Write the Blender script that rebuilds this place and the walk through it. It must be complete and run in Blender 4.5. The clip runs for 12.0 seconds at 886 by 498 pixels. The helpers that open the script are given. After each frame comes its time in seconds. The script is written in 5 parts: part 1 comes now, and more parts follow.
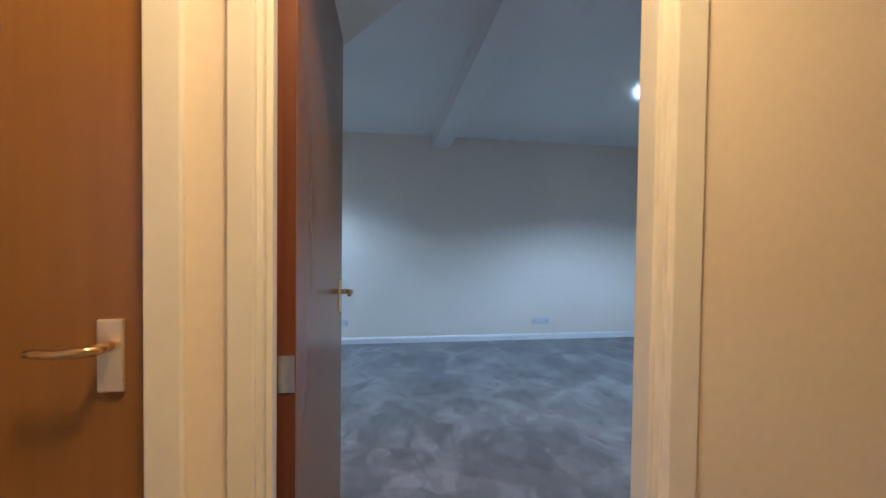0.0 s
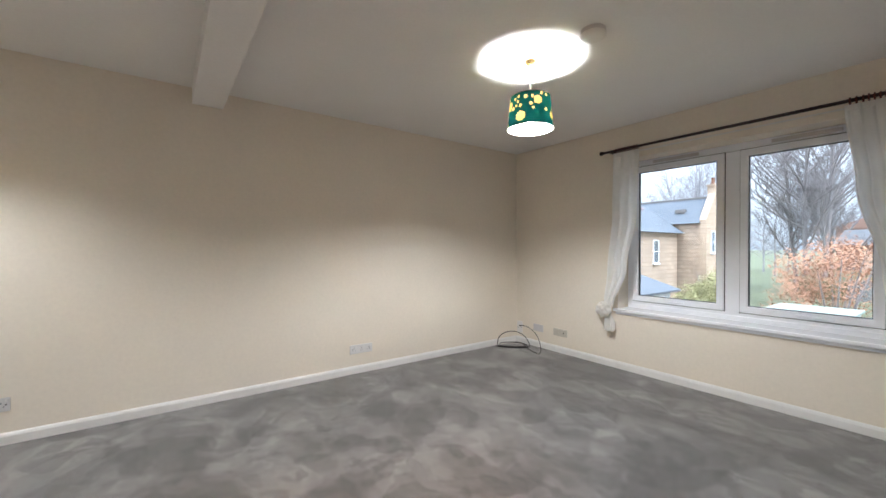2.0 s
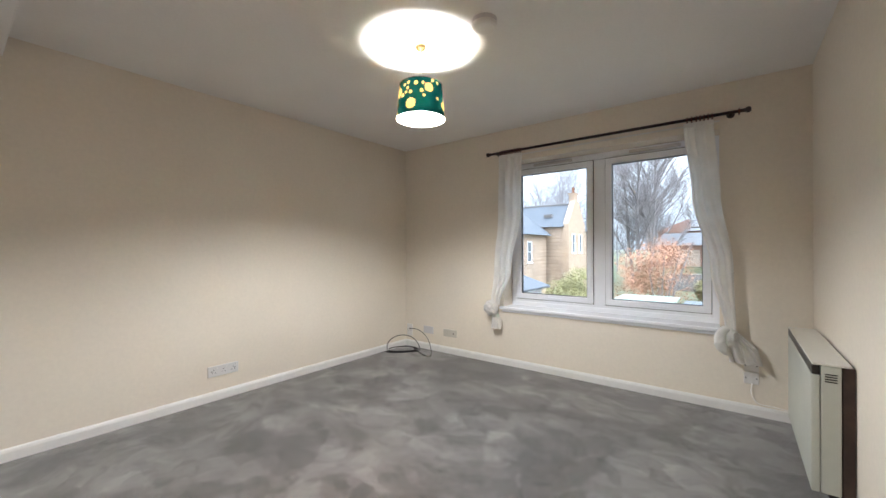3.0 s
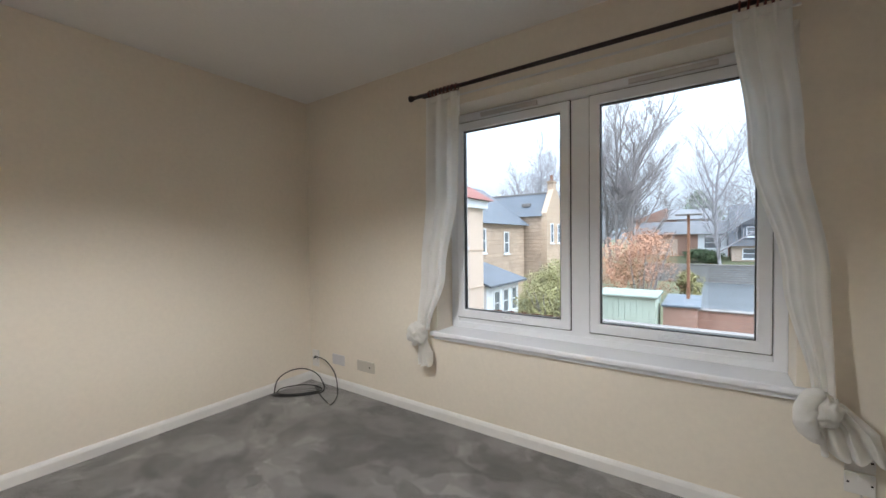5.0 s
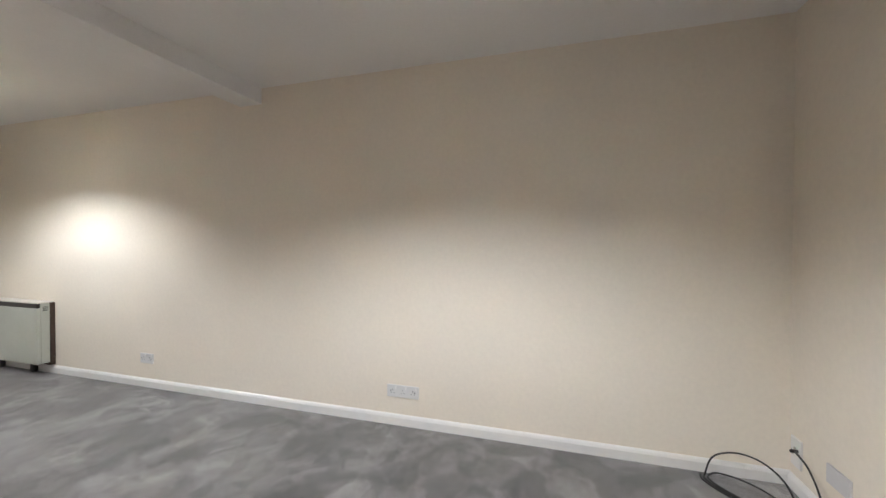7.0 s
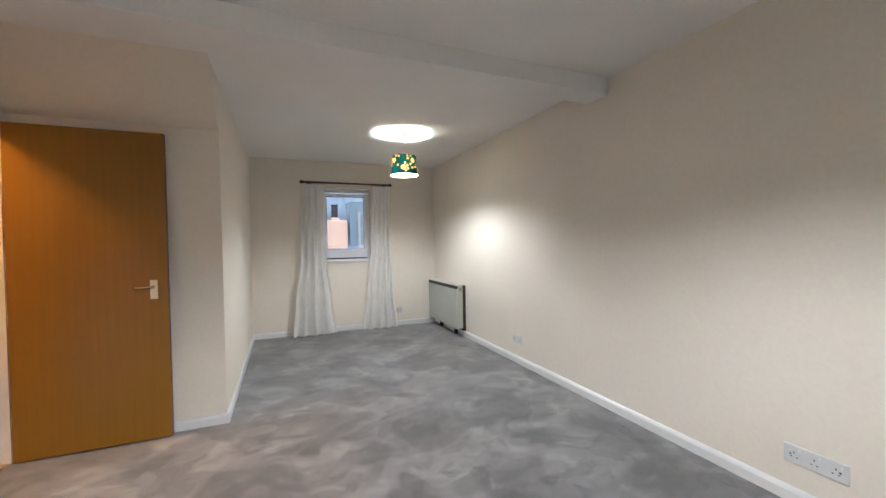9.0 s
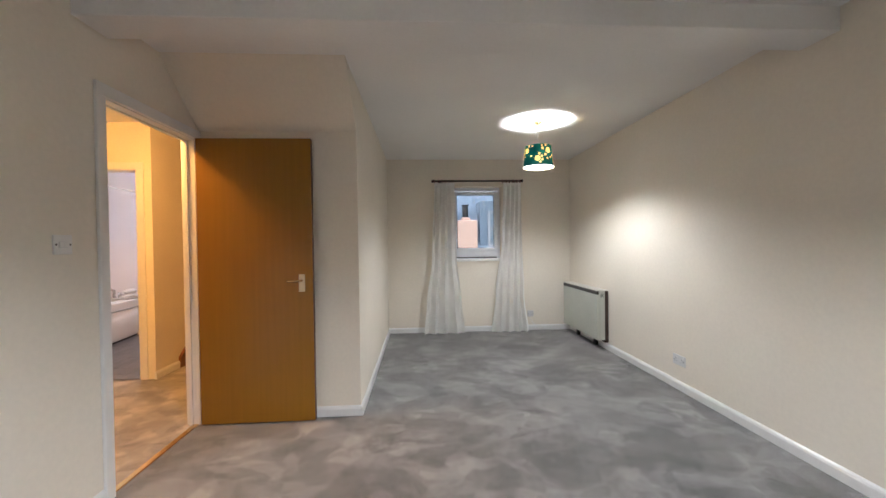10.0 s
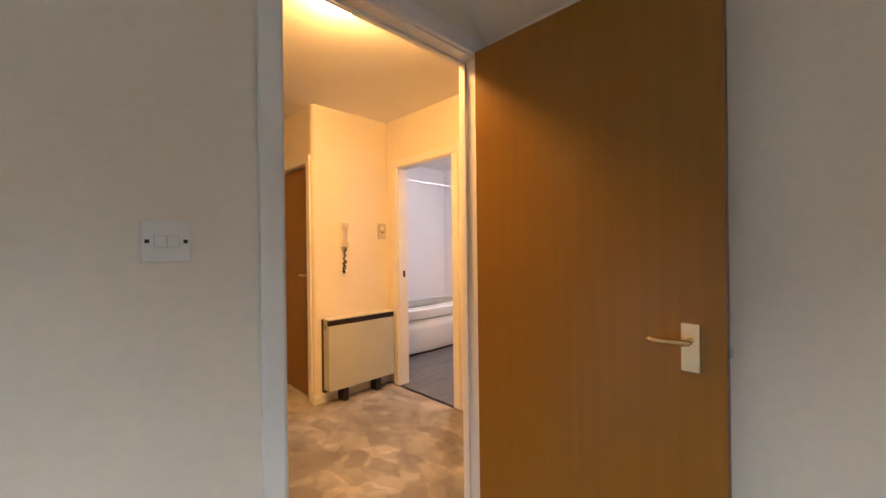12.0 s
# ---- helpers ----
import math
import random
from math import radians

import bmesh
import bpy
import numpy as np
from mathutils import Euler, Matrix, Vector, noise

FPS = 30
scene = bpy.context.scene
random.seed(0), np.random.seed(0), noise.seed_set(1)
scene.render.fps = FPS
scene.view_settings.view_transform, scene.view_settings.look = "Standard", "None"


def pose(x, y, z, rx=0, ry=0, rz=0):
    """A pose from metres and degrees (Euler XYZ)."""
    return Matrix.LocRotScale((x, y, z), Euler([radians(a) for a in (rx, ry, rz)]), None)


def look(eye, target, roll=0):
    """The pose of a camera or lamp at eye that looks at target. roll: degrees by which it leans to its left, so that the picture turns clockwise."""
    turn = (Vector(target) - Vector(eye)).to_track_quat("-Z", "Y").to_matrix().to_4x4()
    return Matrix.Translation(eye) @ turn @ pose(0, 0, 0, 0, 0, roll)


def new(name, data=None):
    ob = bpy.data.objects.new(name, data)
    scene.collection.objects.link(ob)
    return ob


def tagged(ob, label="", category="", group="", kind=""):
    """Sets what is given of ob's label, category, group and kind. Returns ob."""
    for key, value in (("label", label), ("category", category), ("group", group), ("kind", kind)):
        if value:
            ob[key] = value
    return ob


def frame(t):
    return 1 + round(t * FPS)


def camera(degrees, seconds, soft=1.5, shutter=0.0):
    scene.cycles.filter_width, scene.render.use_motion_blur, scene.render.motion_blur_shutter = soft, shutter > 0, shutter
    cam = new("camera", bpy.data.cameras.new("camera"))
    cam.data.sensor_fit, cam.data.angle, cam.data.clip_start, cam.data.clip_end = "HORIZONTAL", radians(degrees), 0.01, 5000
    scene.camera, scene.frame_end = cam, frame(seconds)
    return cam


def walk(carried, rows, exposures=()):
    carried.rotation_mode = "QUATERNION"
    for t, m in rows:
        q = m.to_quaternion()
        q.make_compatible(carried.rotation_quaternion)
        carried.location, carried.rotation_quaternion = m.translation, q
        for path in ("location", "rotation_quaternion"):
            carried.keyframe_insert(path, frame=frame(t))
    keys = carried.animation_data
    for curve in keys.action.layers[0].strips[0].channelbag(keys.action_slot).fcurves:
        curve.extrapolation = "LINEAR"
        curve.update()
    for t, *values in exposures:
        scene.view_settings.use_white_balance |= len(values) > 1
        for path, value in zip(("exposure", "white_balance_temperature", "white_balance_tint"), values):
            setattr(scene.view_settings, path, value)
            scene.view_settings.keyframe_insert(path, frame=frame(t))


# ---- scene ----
cam = camera(98.5, 12.0)
PATH = [
    (0, (0.373, -0.279, 1.22), (0.663, 1.699, 1.177), 0.7),
    (0.3, (0.42, -0.003, 1.224), (0.79, 1.962, 1.181), 0.5),
    (0.5, (0.474, 0.149, 1.225), (0.886, 2.106, 1.194), 0.3),
    (1, (0.569, 0.446, 1.211), (1.197, 2.345, 1.184), 0.5),
    (1.5, (0.656, 0.651, 1.213), (1.569, 2.43, 1.2), 0.1),
    (2, (0.739, 0.743, 1.235), (1.91, 2.364, 1.226), 0.1),
    (2.5, (0.795, 0.832, 1.24), (2.195, 2.259, 1.235), -0.1),
    (3, (0.905, 0.917, 1.22), (2.49, 2.136, 1.219), -0.2),
    (3.2, (0.985, 0.957, 1.213), (2.632, 2.091, 1.211), -0.3),
    (4.8, (2.174, 1.281, 1.242), (3.875, 2.333, 1.2), -0.6),
    (5, (2.354, 1.324, 1.242), (3.996, 2.465, 1.193), -0.7),
    (5.5, (2.753, 1.452, 1.261), (4.053, 2.971, 1.204), -1.0),
    (6, (3.101, 1.562, 1.244), (3.827, 3.425, 1.208), -0.5),
    (6.5, (3.228, 1.67, 1.213), (3.326, 3.667, 1.21), 0.1),
    (7, (3.32, 1.831, 1.26), (2.737, 3.744, 1.232), 0.1),
    (7.5, (3.336, 1.898, 1.296), (2.221, 3.558, 1.247), -0.4),
    (9.3, (3.203, 2.06, 1.275), (1.29, 2.643, 1.243), -0.9),
    (9.5, (3.171, 2.074, 1.271), (1.223, 2.526, 1.243), -0.8),
    (10, (2.963, 2.086, 1.266), (0.967, 2.206, 1.238), -0.8),
    (10.5, (2.622, 2.076, 1.267), (0.645, 1.771, 1.238), -0.8),
    (11, (2.2, 1.991, 1.277), (0.342, 1.252, 1.251), -0.8),
    (11.5, (1.761, 1.78, 1.269), (0.1, 0.666, 1.257), -0.9),
    (12, (1.332, 1.495, 1.263), (-0.075, 0.073, 1.26), -0.7),
]
walk(cam, [(t, look(eye, target, roll)) for t, eye, target, roll in PATH],
     exposures=[(0.0, 0.12, 4000, 3), (0.5, 0.68, 4450, 4), (0.8, 0.8, 5000, 8), (1.2, 0.75, 5400, 10), (2.5, 0.7, 5900, 10), (3.0, 0.75, 5900, 10), (5.2, 0.35, 6000, 10),
                (6.0, 0.35, 6250, 10), (6.5, 0.55, 6600, 10), (7.0, 0.82, 5700, 10), (7.5, 0.85, 5400, 10), (9.5, 0.75, 5600, 10), (11.0, 0.62, 5700, 10), (12.0, 0.7, 5550, 9)])

# ---- light: overcast sky, weak wide sun; the lamps of the rooms are built with their things ----
world = bpy.data.worlds.new("overcast_sky")
scene.world = world
world.use_nodes = True
wn, wl = world.node_tree.nodes, world.node_tree.links
sky = wn.new("ShaderNodeTexSky")
sky.sky_type = "NISHITA"
sky.sun_disc = False
sky.sun_elevation, sky.sun_rotation = radians(43), radians(199)
sky.dust_density = 6.0
cloud = wn.new("ShaderNodeMix")
cloud.data_type = "RGBA"
cloud.inputs["Factor"].default_value = 0.9
up_way = wn.new("ShaderNodeTexCoord")
height = wn.new("ShaderNodeSeparateXYZ")
wl.new(up_way.outputs["Generated"], height.inputs["Vector"])
overcast = wn.new("ShaderNodeValToRGB")
overcast.color_ramp.elements[0].color, overcast.color_ramp.elements[1].color = (0.13, 0.143, 0.166, 1), (1.12, 1.21, 1.34, 1)
wl.new(height.outputs["Z"], overcast.inputs["Fac"])
bright = wn.new("ShaderNodeVectorMath")
bright.operation = "SCALE"
bright.inputs["Scale"].default_value = 27.0
wl.new(overcast.outputs["Color"], bright.inputs[0])
wl.new(bright.outputs["Vector"], cloud.inputs["B"])
wl.new(sky.outputs["Color"], cloud.inputs["A"])
wl.new(cloud.outputs["Result"], wn["Background"].inputs["Color"])
wn["Background"].inputs["Strength"].default_value = 0.15

sun = new("sun", bpy.data.lights.new("sun", "SUN"))
sun.data.energy, sun.data.angle, sun.data.color = 1.0, radians(25), (1.0, 0.96, 0.9)
sun.matrix_world = look((-7, -20, 20), (0, 0, 0))

BULB_POWER = 1950.0
HALL_POWER = 190.0
BATH_POWER = 75.0


# ---- materials ----
def material(name, color, rough=0.6, metal=0.0, grain=0.0, grain_scale=60.0, blotch=0.0, blotch_scale=2.0, bump=0.0, bump_scale=200.0,
             spec=0.5, stretch=(1, 1, 1), coat=0.0):
    """A surface with colour variation at two scales and fine relief."""
    m = bpy.data.materials.new(name)
    m.use_nodes = True
    n, l = m.node_tree.nodes, m.node_tree.links
    b = n["Principled BSDF"]
    b.inputs["Base Color"].default_value = (*color, 1)
    b.inputs["Roughness"].default_value, b.inputs["Metallic"].default_value = rough, metal
    b.inputs["Specular IOR Level"].default_value = spec
    b.inputs["Coat Weight"].default_value = coat
    coords = n.new("ShaderNodeTexCoord")
    place = n.new("ShaderNodeMapping")
    place.inputs["Scale"].default_value = stretch
    l.new(coords.outputs["Object"], place.inputs["Vector"])
    value = None
    for amount, scale, detail in ((grain, grain_scale, 4), (blotch, blotch_scale, 3)):
        if amount:
            tex = n.new("ShaderNodeTexNoise")
            tex.inputs["Scale"].default_value, tex.inputs["Detail"].default_value = scale, detail
            l.new(place.outputs["Vector"], tex.inputs["Vector"])
            span = n.new("ShaderNodeMapRange")
            span.inputs["From Min"].default_value, span.inputs["From Max"].default_value = 0.3, 0.7
            span.inputs["To Min"].default_value, span.inputs["To Max"].default_value = 1 - amount, 1 + amount
            l.new(tex.outputs["Fac"], span.inputs["Value"])
            if value is None:
                value = span.outputs["Result"]
            else:
                times = n.new("ShaderNodeMath")
                times.operation = "MULTIPLY"
                l.new(value, times.inputs[0])
                l.new(span.outputs["Result"], times.inputs[1])
                value = times.outputs["Value"]
    if value is not None:
        hue = n.new("ShaderNodeHueSaturation")
        hue.inputs["Color"].default_value = (*color, 1)
        l.new(value, hue.inputs["Value"])
        l.new(hue.outputs["Color"], b.inputs["Base Color"])
    if bump:
        tex = n.new("ShaderNodeTexNoise")
        tex.inputs["Scale"].default_value, tex.inputs["Detail"].default_value = bump_scale, 3
        l.new(place.outputs["Vector"], tex.inputs["Vector"])
        rise = n.new("ShaderNodeBump")
        rise.inputs["Strength"].default_value, rise.inputs["Distance"].default_value = bump, 0.003
        l.new(tex.outputs["Fac"], rise.inputs["Height"])
        l.new(rise.outputs["Normal"], b.inputs["Normal"])
    return m


def carpet_material(name="grey_carpet", dark=(0.112, 0.105, 0.103), light=(0.190, 0.180, 0.177)):
    """Cut-pile carpet: brushed light and dark patches, tufts, soft sheen."""
    m = bpy.data.materials.new(name)
    m.use_nodes = True
    n, l = m.node_tree.nodes, m.node_tree.links
    b = n["Principled BSDF"]
    b.inputs["Roughness"].default_value, b.inputs["Specular IOR Level"].default_value = 0.9, 0.15
    b.inputs["Sheen Weight"].default_value = 0.5
    coords = n.new("ShaderNodeTexCoord")
    warp = n.new("ShaderNodeTexNoise")
    warp.inputs["Scale"].default_value, warp.inputs["Detail"].default_value, warp.inputs["Distortion"].default_value = 2.1, 4.0, 0.7
    l.new(coords.outputs["Object"], warp.inputs["Vector"])
    patches = n.new("ShaderNodeValToRGB")
    patches.color_ramp.elements[0].position, patches.color_ramp.elements[1].position = 0.45, 0.55
    patches.color_ramp.elements[0].color, patches.color_ramp.elements[1].color = (*dark, 1), (*light, 1)
    l.new(warp.outputs["Fac"], patches.inputs["Fac"])
    push = n.new("ShaderNodeTexNoise")
    push.inputs["Scale"].default_value, push.inputs["Detail"].default_value = 4.0, 6.0
    l.new(coords.outputs["Object"], push.inputs["Vector"])
    shift = n.new("ShaderNodeVectorMath")
    shift.operation = "MULTIPLY_ADD"
    shift.inputs[1].default_value = (0.22, 0.22, 0.0)
    l.new(push.outputs["Color"], shift.inputs[0])
    l.new(coords.outputs["Object"], shift.inputs[2])
    marks = None
    for angle, scale, low, high in ((38, 6.0, 0.74, 1.28), (-27, 13.0, 0.78, 1.24)):
        place = n.new("ShaderNodeMapping")
        place.inputs["Rotation"].default_value, place.inputs["Scale"].default_value = (0, 0, radians(angle)), (1.0, 0.72, 0.0)
        l.new(shift.outputs["Vector"], place.inputs["Vector"])
        cells = n.new("ShaderNodeTexVoronoi")
        cells.feature = "SMOOTH_F1"
        cells.inputs["Smoothness"].default_value = 0.08
        cells.inputs["Scale"].default_value = scale
        l.new(place.outputs["Vector"], cells.inputs["Vector"])
        tone = n.new("ShaderNodeSeparateXYZ")
        l.new(cells.outputs["Color"], tone.inputs["Vector"])
        sharp = n.new("ShaderNodeMapRange")
        sharp.inputs["To Min"].default_value, sharp.inputs["To Max"].default_value = low, high
        l.new(tone.outputs["X"], sharp.inputs["Value"])
        if marks is None:
            marks = sharp
        else:
            both = n.new("ShaderNodeMath")
            both.operation = "MULTIPLY"
            l.new(marks.outputs["Result"], both.inputs[0])
            l.new(sharp.outputs["Result"], both.inputs[1])
    tuft = n.new("ShaderNodeTexNoise")
    tuft.inputs["Scale"].default_value, tuft.inputs["Detail"].default_value = 260.0, 2.0
    l.new(coords.outputs["Object"], tuft.inputs["Vector"])
    fine = n.new("ShaderNodeMapRange")
    fine.inputs["To Min"].default_value, fine.inputs["To Max"].default_value = 0.7, 1.3
    l.new(tuft.outputs["Fac"], fine.inputs["Value"])
    times = n.new("ShaderNodeMath")
    times.operation = "MULTIPLY"
    l.new(both.outputs["Value"], times.inputs[0])
    l.new(fine.outputs["Result"], times.inputs[1])
    hue = n.new("ShaderNodeHueSaturation")
    l.new(patches.outputs["Color"], hue.inputs["Color"])
    l.new(times.outputs["Value"], hue.inputs["Value"])
    l.new(hue.outputs["Color"], b.inputs["Base Color"])
    rise = n.new("ShaderNodeBump")
    rise.inputs["Strength"].default_value, rise.inputs["Distance"].default_value = 0.6, 0.006
    l.new(tuft.outputs["Fac"], rise.inputs["Height"])
    l.new(rise.outputs["Normal"], b.inputs["Normal"])
    return m


def veneer_material(name, dark, light, rough=0.35):
    """Upright wood veneer under varnish: long streaks along z."""
    m = bpy.data.materials.new(name)
    m.use_nodes = True
    n, l = m.node_tree.nodes, m.node_tree.links
    b = n["Principled BSDF"]
    b.inputs["Roughness"].default_value = rough
    coords = n.new("ShaderNodeTexCoord")
    place = n.new("ShaderNodeMapping")
    place.inputs["Scale"].default_value = (30, 30, 0.8)
    l.new(coords.outputs["Object"], place.inputs["Vector"])
    streak = n.new("ShaderNodeTexNoise")
    streak.inputs["Scale"].default_value, streak.inputs["Detail"].default_value, streak.inputs["Distortion"].default_value = 1.4, 6.0, 0.5
    l.new(place.outputs["Vector"], streak.inputs["Vector"])
    ramp = n.new("ShaderNodeValToRGB")
    ramp.color_ramp.elements[0].position, ramp.color_ramp.elements[1].position = 0.32, 0.70
    ramp.color_ramp.elements[0].color, ramp.color_ramp.elements[1].color = (*dark, 1), (*light, 1)
    l.new(streak.outputs["Fac"], ramp.inputs["Fac"])
    l.new(ramp.outputs["Color"], b.inputs["Base Color"])
    rise = n.new("ShaderNodeBump")
    rise.inputs["Strength"].default_value, rise.inputs["Distance"].default_value = 0.12, 0.001
    l.new(streak.outputs["Fac"], rise.inputs["Height"])
    l.new(rise.outputs["Normal"], b.inputs["Normal"])
    return m


def cloth_material(name, color, through_share, weave=900.0):
    """Thin woven cloth that lets some light through."""
    m = bpy.data.materials.new(name)
    m.use_nodes = True
    n, l = m.node_tree.nodes, m.node_tree.links
    n.remove(n["Principled BSDF"])
    front, back, mix = n.new("ShaderNodeBsdfDiffuse"), n.new("ShaderNodeBsdfTranslucent"), n.new("ShaderNodeMixShader")
    coords, tex, rise = n.new("ShaderNodeTexCoord"), n.new("ShaderNodeTexNoise"), n.new("ShaderNodeBump")
    tex.inputs["Scale"].default_value = weave
    l.new(coords.outputs["Object"], tex.inputs["Vector"])
    rise.inputs["Strength"].default_value, rise.inputs["Distance"].default_value = 0.15, 0.001
    l.new(tex.outputs["Fac"], rise.inputs["Height"])
    soft = n.new("ShaderNodeTexNoise")
    soft.inputs["Scale"].default_value = 6.0
    l.new(coords.outputs["Object"], soft.inputs["Vector"])
    span = n.new("ShaderNodeMapRange")
    span.inputs["To Min"].default_value, span.inputs["To Max"].default_value = 0.9, 1.08
    l.new(soft.outputs["Fac"], span.inputs["Value"])
    hue = n.new("ShaderNodeHueSaturation")
    hue.inputs["Color"].default_value = (*color, 1)
    l.new(span.outputs["Result"], hue.inputs["Value"])
    for s in (front, back):
        l.new(hue.outputs["Color"], s.inputs["Color"])
        l.new(rise.outputs["Normal"], s.inputs["Normal"])
    mix.inputs["Fac"].default_value = through_share
    l.new(front.outputs["BSDF"], mix.inputs[1])
    l.new(back.outputs["BSDF"], mix.inputs[2])
    l.new(mix.outputs["Shader"], n["Material Output"].inputs["Surface"])
    return m


def glass_material():
    m = bpy.data.materials.new("window_glass")
    m.use_nodes = True
    n, l = m.node_tree.nodes, m.node_tree.links
    n.remove(n["Principled BSDF"])
    clear, gloss, mix, fres = (n.new("ShaderNodeBsdfTransparent"), n.new("ShaderNodeBsdfGlossy"), n.new("ShaderNodeMixShader"), n.new("ShaderNodeFresnel"))
    clear.inputs["Color"].default_value = (0.95, 0.97, 0.96, 1)
    gloss.inputs["Roughness"].default_value = 0.01
    fres.inputs["IOR"].default_value = 1.5
    l.new(fres.outputs["Fac"], mix.inputs["Fac"])
    l.new(clear.outputs["BSDF"], mix.inputs[1])
    l.new(gloss.outputs["BSDF"], mix.inputs[2])
    l.new(mix.outputs["Shader"], n["Material Output"].inputs["Surface"])
    return m


def glow_material(name, color, strength):
    m = bpy.data.materials.new(name)
    m.use_nodes = True
    n, l = m.node_tree.nodes, m.node_tree.links
    n.remove(n["Principled BSDF"])
    e = n.new("ShaderNodeEmission")
    e.inputs["Color"].default_value, e.inputs["Strength"].default_value = (*color, 1), strength
    l.new(e.outputs["Emission"], n["Material Output"].inputs["Surface"])
    return m


def courses_material(name, mortar, tones, width, height, rough=0.9, joint=0.012):
    """Masonry or slates for far walls and roofs, laid in the object's x-z or along the slope."""
    m = bpy.data.materials.new(name)
    m.use_nodes = True
    n, l = m.node_tree.nodes, m.node_tree.links
    b = n["Principled BSDF"]
    b.inputs["Roughness"].default_value = rough
    coords, apart, sums, join = n.new("ShaderNodeTexCoord"), n.new("ShaderNodeSeparateXYZ"), n.new("ShaderNodeMath"), n.new("ShaderNodeCombineXYZ")
    l.new(coords.outputs["Object"], apart.inputs["Vector"])
    l.new(apart.outputs["X"], sums.inputs[0])
    l.new(apart.outputs["Y"], sums.inputs[1])
    l.new(sums.outputs["Value"], join.inputs["X"])
    l.new(apart.outputs["Z"], join.inputs["Y"])
    brick = n.new("ShaderNodeTexBrick")
    brick.inputs["Scale"].default_value = 1.0
    brick.inputs["Brick Width"].default_value, brick.inputs["Row Height"].default_value = width, height
    brick.inputs["Mortar Size"].default_value = joint
    brick.inputs["Color1"].default_value, brick.inputs["Color2"].default_value = (*tones[0], 1), (*tones[1], 1)
    brick.inputs["Mortar"].default_value = (*mortar, 1)
    l.new(join.outputs["Vector"], brick.inputs["Vector"])
    tex, span, hue = n.new("ShaderNodeTexNoise"), n.new("ShaderNodeMapRange"), n.new("ShaderNodeHueSaturation")
    tex.inputs["Scale"].default_value = 1.3
    l.new(coords.outputs["Object"], tex.inputs["Vector"])
    span.inputs["To Min"].default_value, span.inputs["To Max"].default_value = 0.75, 1.25
    l.new(tex.outputs["Fac"], span.inputs["Value"])
    l.new(brick.outputs["Color"], hue.inputs["Color"])
    l.new(span.outputs["Result"], hue.inputs["Value"])
    l.new(hue.outputs["Color"], b.inputs["Base Color"])
    return m


CREAM = material("cream_emulsion", (0.825, 0.757, 0.65), 0.75, grain=0.02, grain_scale=40, blotch=0.025, blotch_scale=1.2, bump=0.025, bump_scale=70, spec=0.3)
HALL_PAINT = material("hall_emulsion", (0.82, 0.76, 0.65), 0.7, grain=0.02, blotch=0.025, bump=0.06, bump_scale=90, spec=0.3)
CEILING = material("ceiling_paint", (0.88, 0.865, 0.84), 0.85, grain=0.015, blotch=0.02, blotch_scale=1.5, bump=0.08, bump_scale=120, spec=0.2)
GLOSS = material("white_gloss_paint", (0.80, 0.79, 0.77), 0.3, grain=0.02, grain_scale=20, blotch=0.03, blotch_scale=3, bump=0.03, bump_scale=60)
UPVC = material("white_upvc", (0.87, 0.89, 0.93), 0.25, grain=0.01, grain_scale=30, blotch=0.02, blotch_scale=4)
CARPET = carpet_material()
HALL_CARPET = carpet_material("beige_grey_carpet", (0.25, 0.225, 0.20), (0.36, 0.33, 0.295))
VENEER = veneer_material("orange_wood_veneer", (0.253, 0.119, 0.009), (0.277, 0.130, 0.0105), 0.27)
EDGE_WOOD = veneer_material("dark_door_edge", (0.10, 0.03, 0.008), (0.16, 0.05, 0.012), 0.45)
STAIN = veneer_material("red_brown_stain", (0.16, 0.055, 0.014), (0.26, 0.09, 0.022), 0.4)
POLE = material("dark_pole_varnish", (0.022, 0.012, 0.012), 0.35, grain=0.2, grain_scale=30)
RING = material("mahogany_rings", (0.10, 0.016, 0.012), 0.35, grain=0.15, grain_scale=40)
BRASS = material("polished_brass", (0.72, 0.52, 0.24), 0.25, metal=1.0, grain=0.08, grain_scale=30)
BRASS_PLATE = material("pale_lacquered_brass", (0.80, 0.70, 0.48), 0.3, metal=0.7, grain=0.06, grain_scale=30)
STEEL = material("bright_steel", (0.7, 0.7, 0.7), 0.25, metal=1.0, grain=0.05)
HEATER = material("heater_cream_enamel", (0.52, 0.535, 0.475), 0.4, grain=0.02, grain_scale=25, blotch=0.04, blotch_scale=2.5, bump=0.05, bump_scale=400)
# Top panel colour, lighter than HEATER on the front and sides
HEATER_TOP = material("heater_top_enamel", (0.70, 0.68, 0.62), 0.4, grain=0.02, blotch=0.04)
DARK_PLASTIC = material("dark_brown_plastic", (0.016, 0.012, 0.010), 0.4, grain=0.1)
SOOT = material("rusty_back_plate", (0.045, 0.026, 0.018), 0.7, grain=0.3, grain_scale=18, blotch=0.3, blotch_scale=6)
PLASTIC = material("white_plastic", (0.80, 0.78, 0.75), 0.35, grain=0.01, blotch=0.02)
PLATE_WHITE = material("cool_white_plastic", (0.70, 0.69, 0.675), 0.35, grain=0.01, blotch=0.02)
OLD_PLASTIC = material("yellowed_plastic", (0.58, 0.54, 0.46), 0.4, grain=0.02, blotch=0.04)
GREY_PLASTIC = material("pale_grey_plastic", (0.62, 0.60, 0.60), 0.4, grain=0.02, blotch=0.03)
BLACK = material("black_rubber", (0.012, 0.012, 0.012), 0.5, grain=0.1)
CURTAIN = cloth_material("white_curtain_cloth", (0.90, 0.89, 0.86), 0.42)
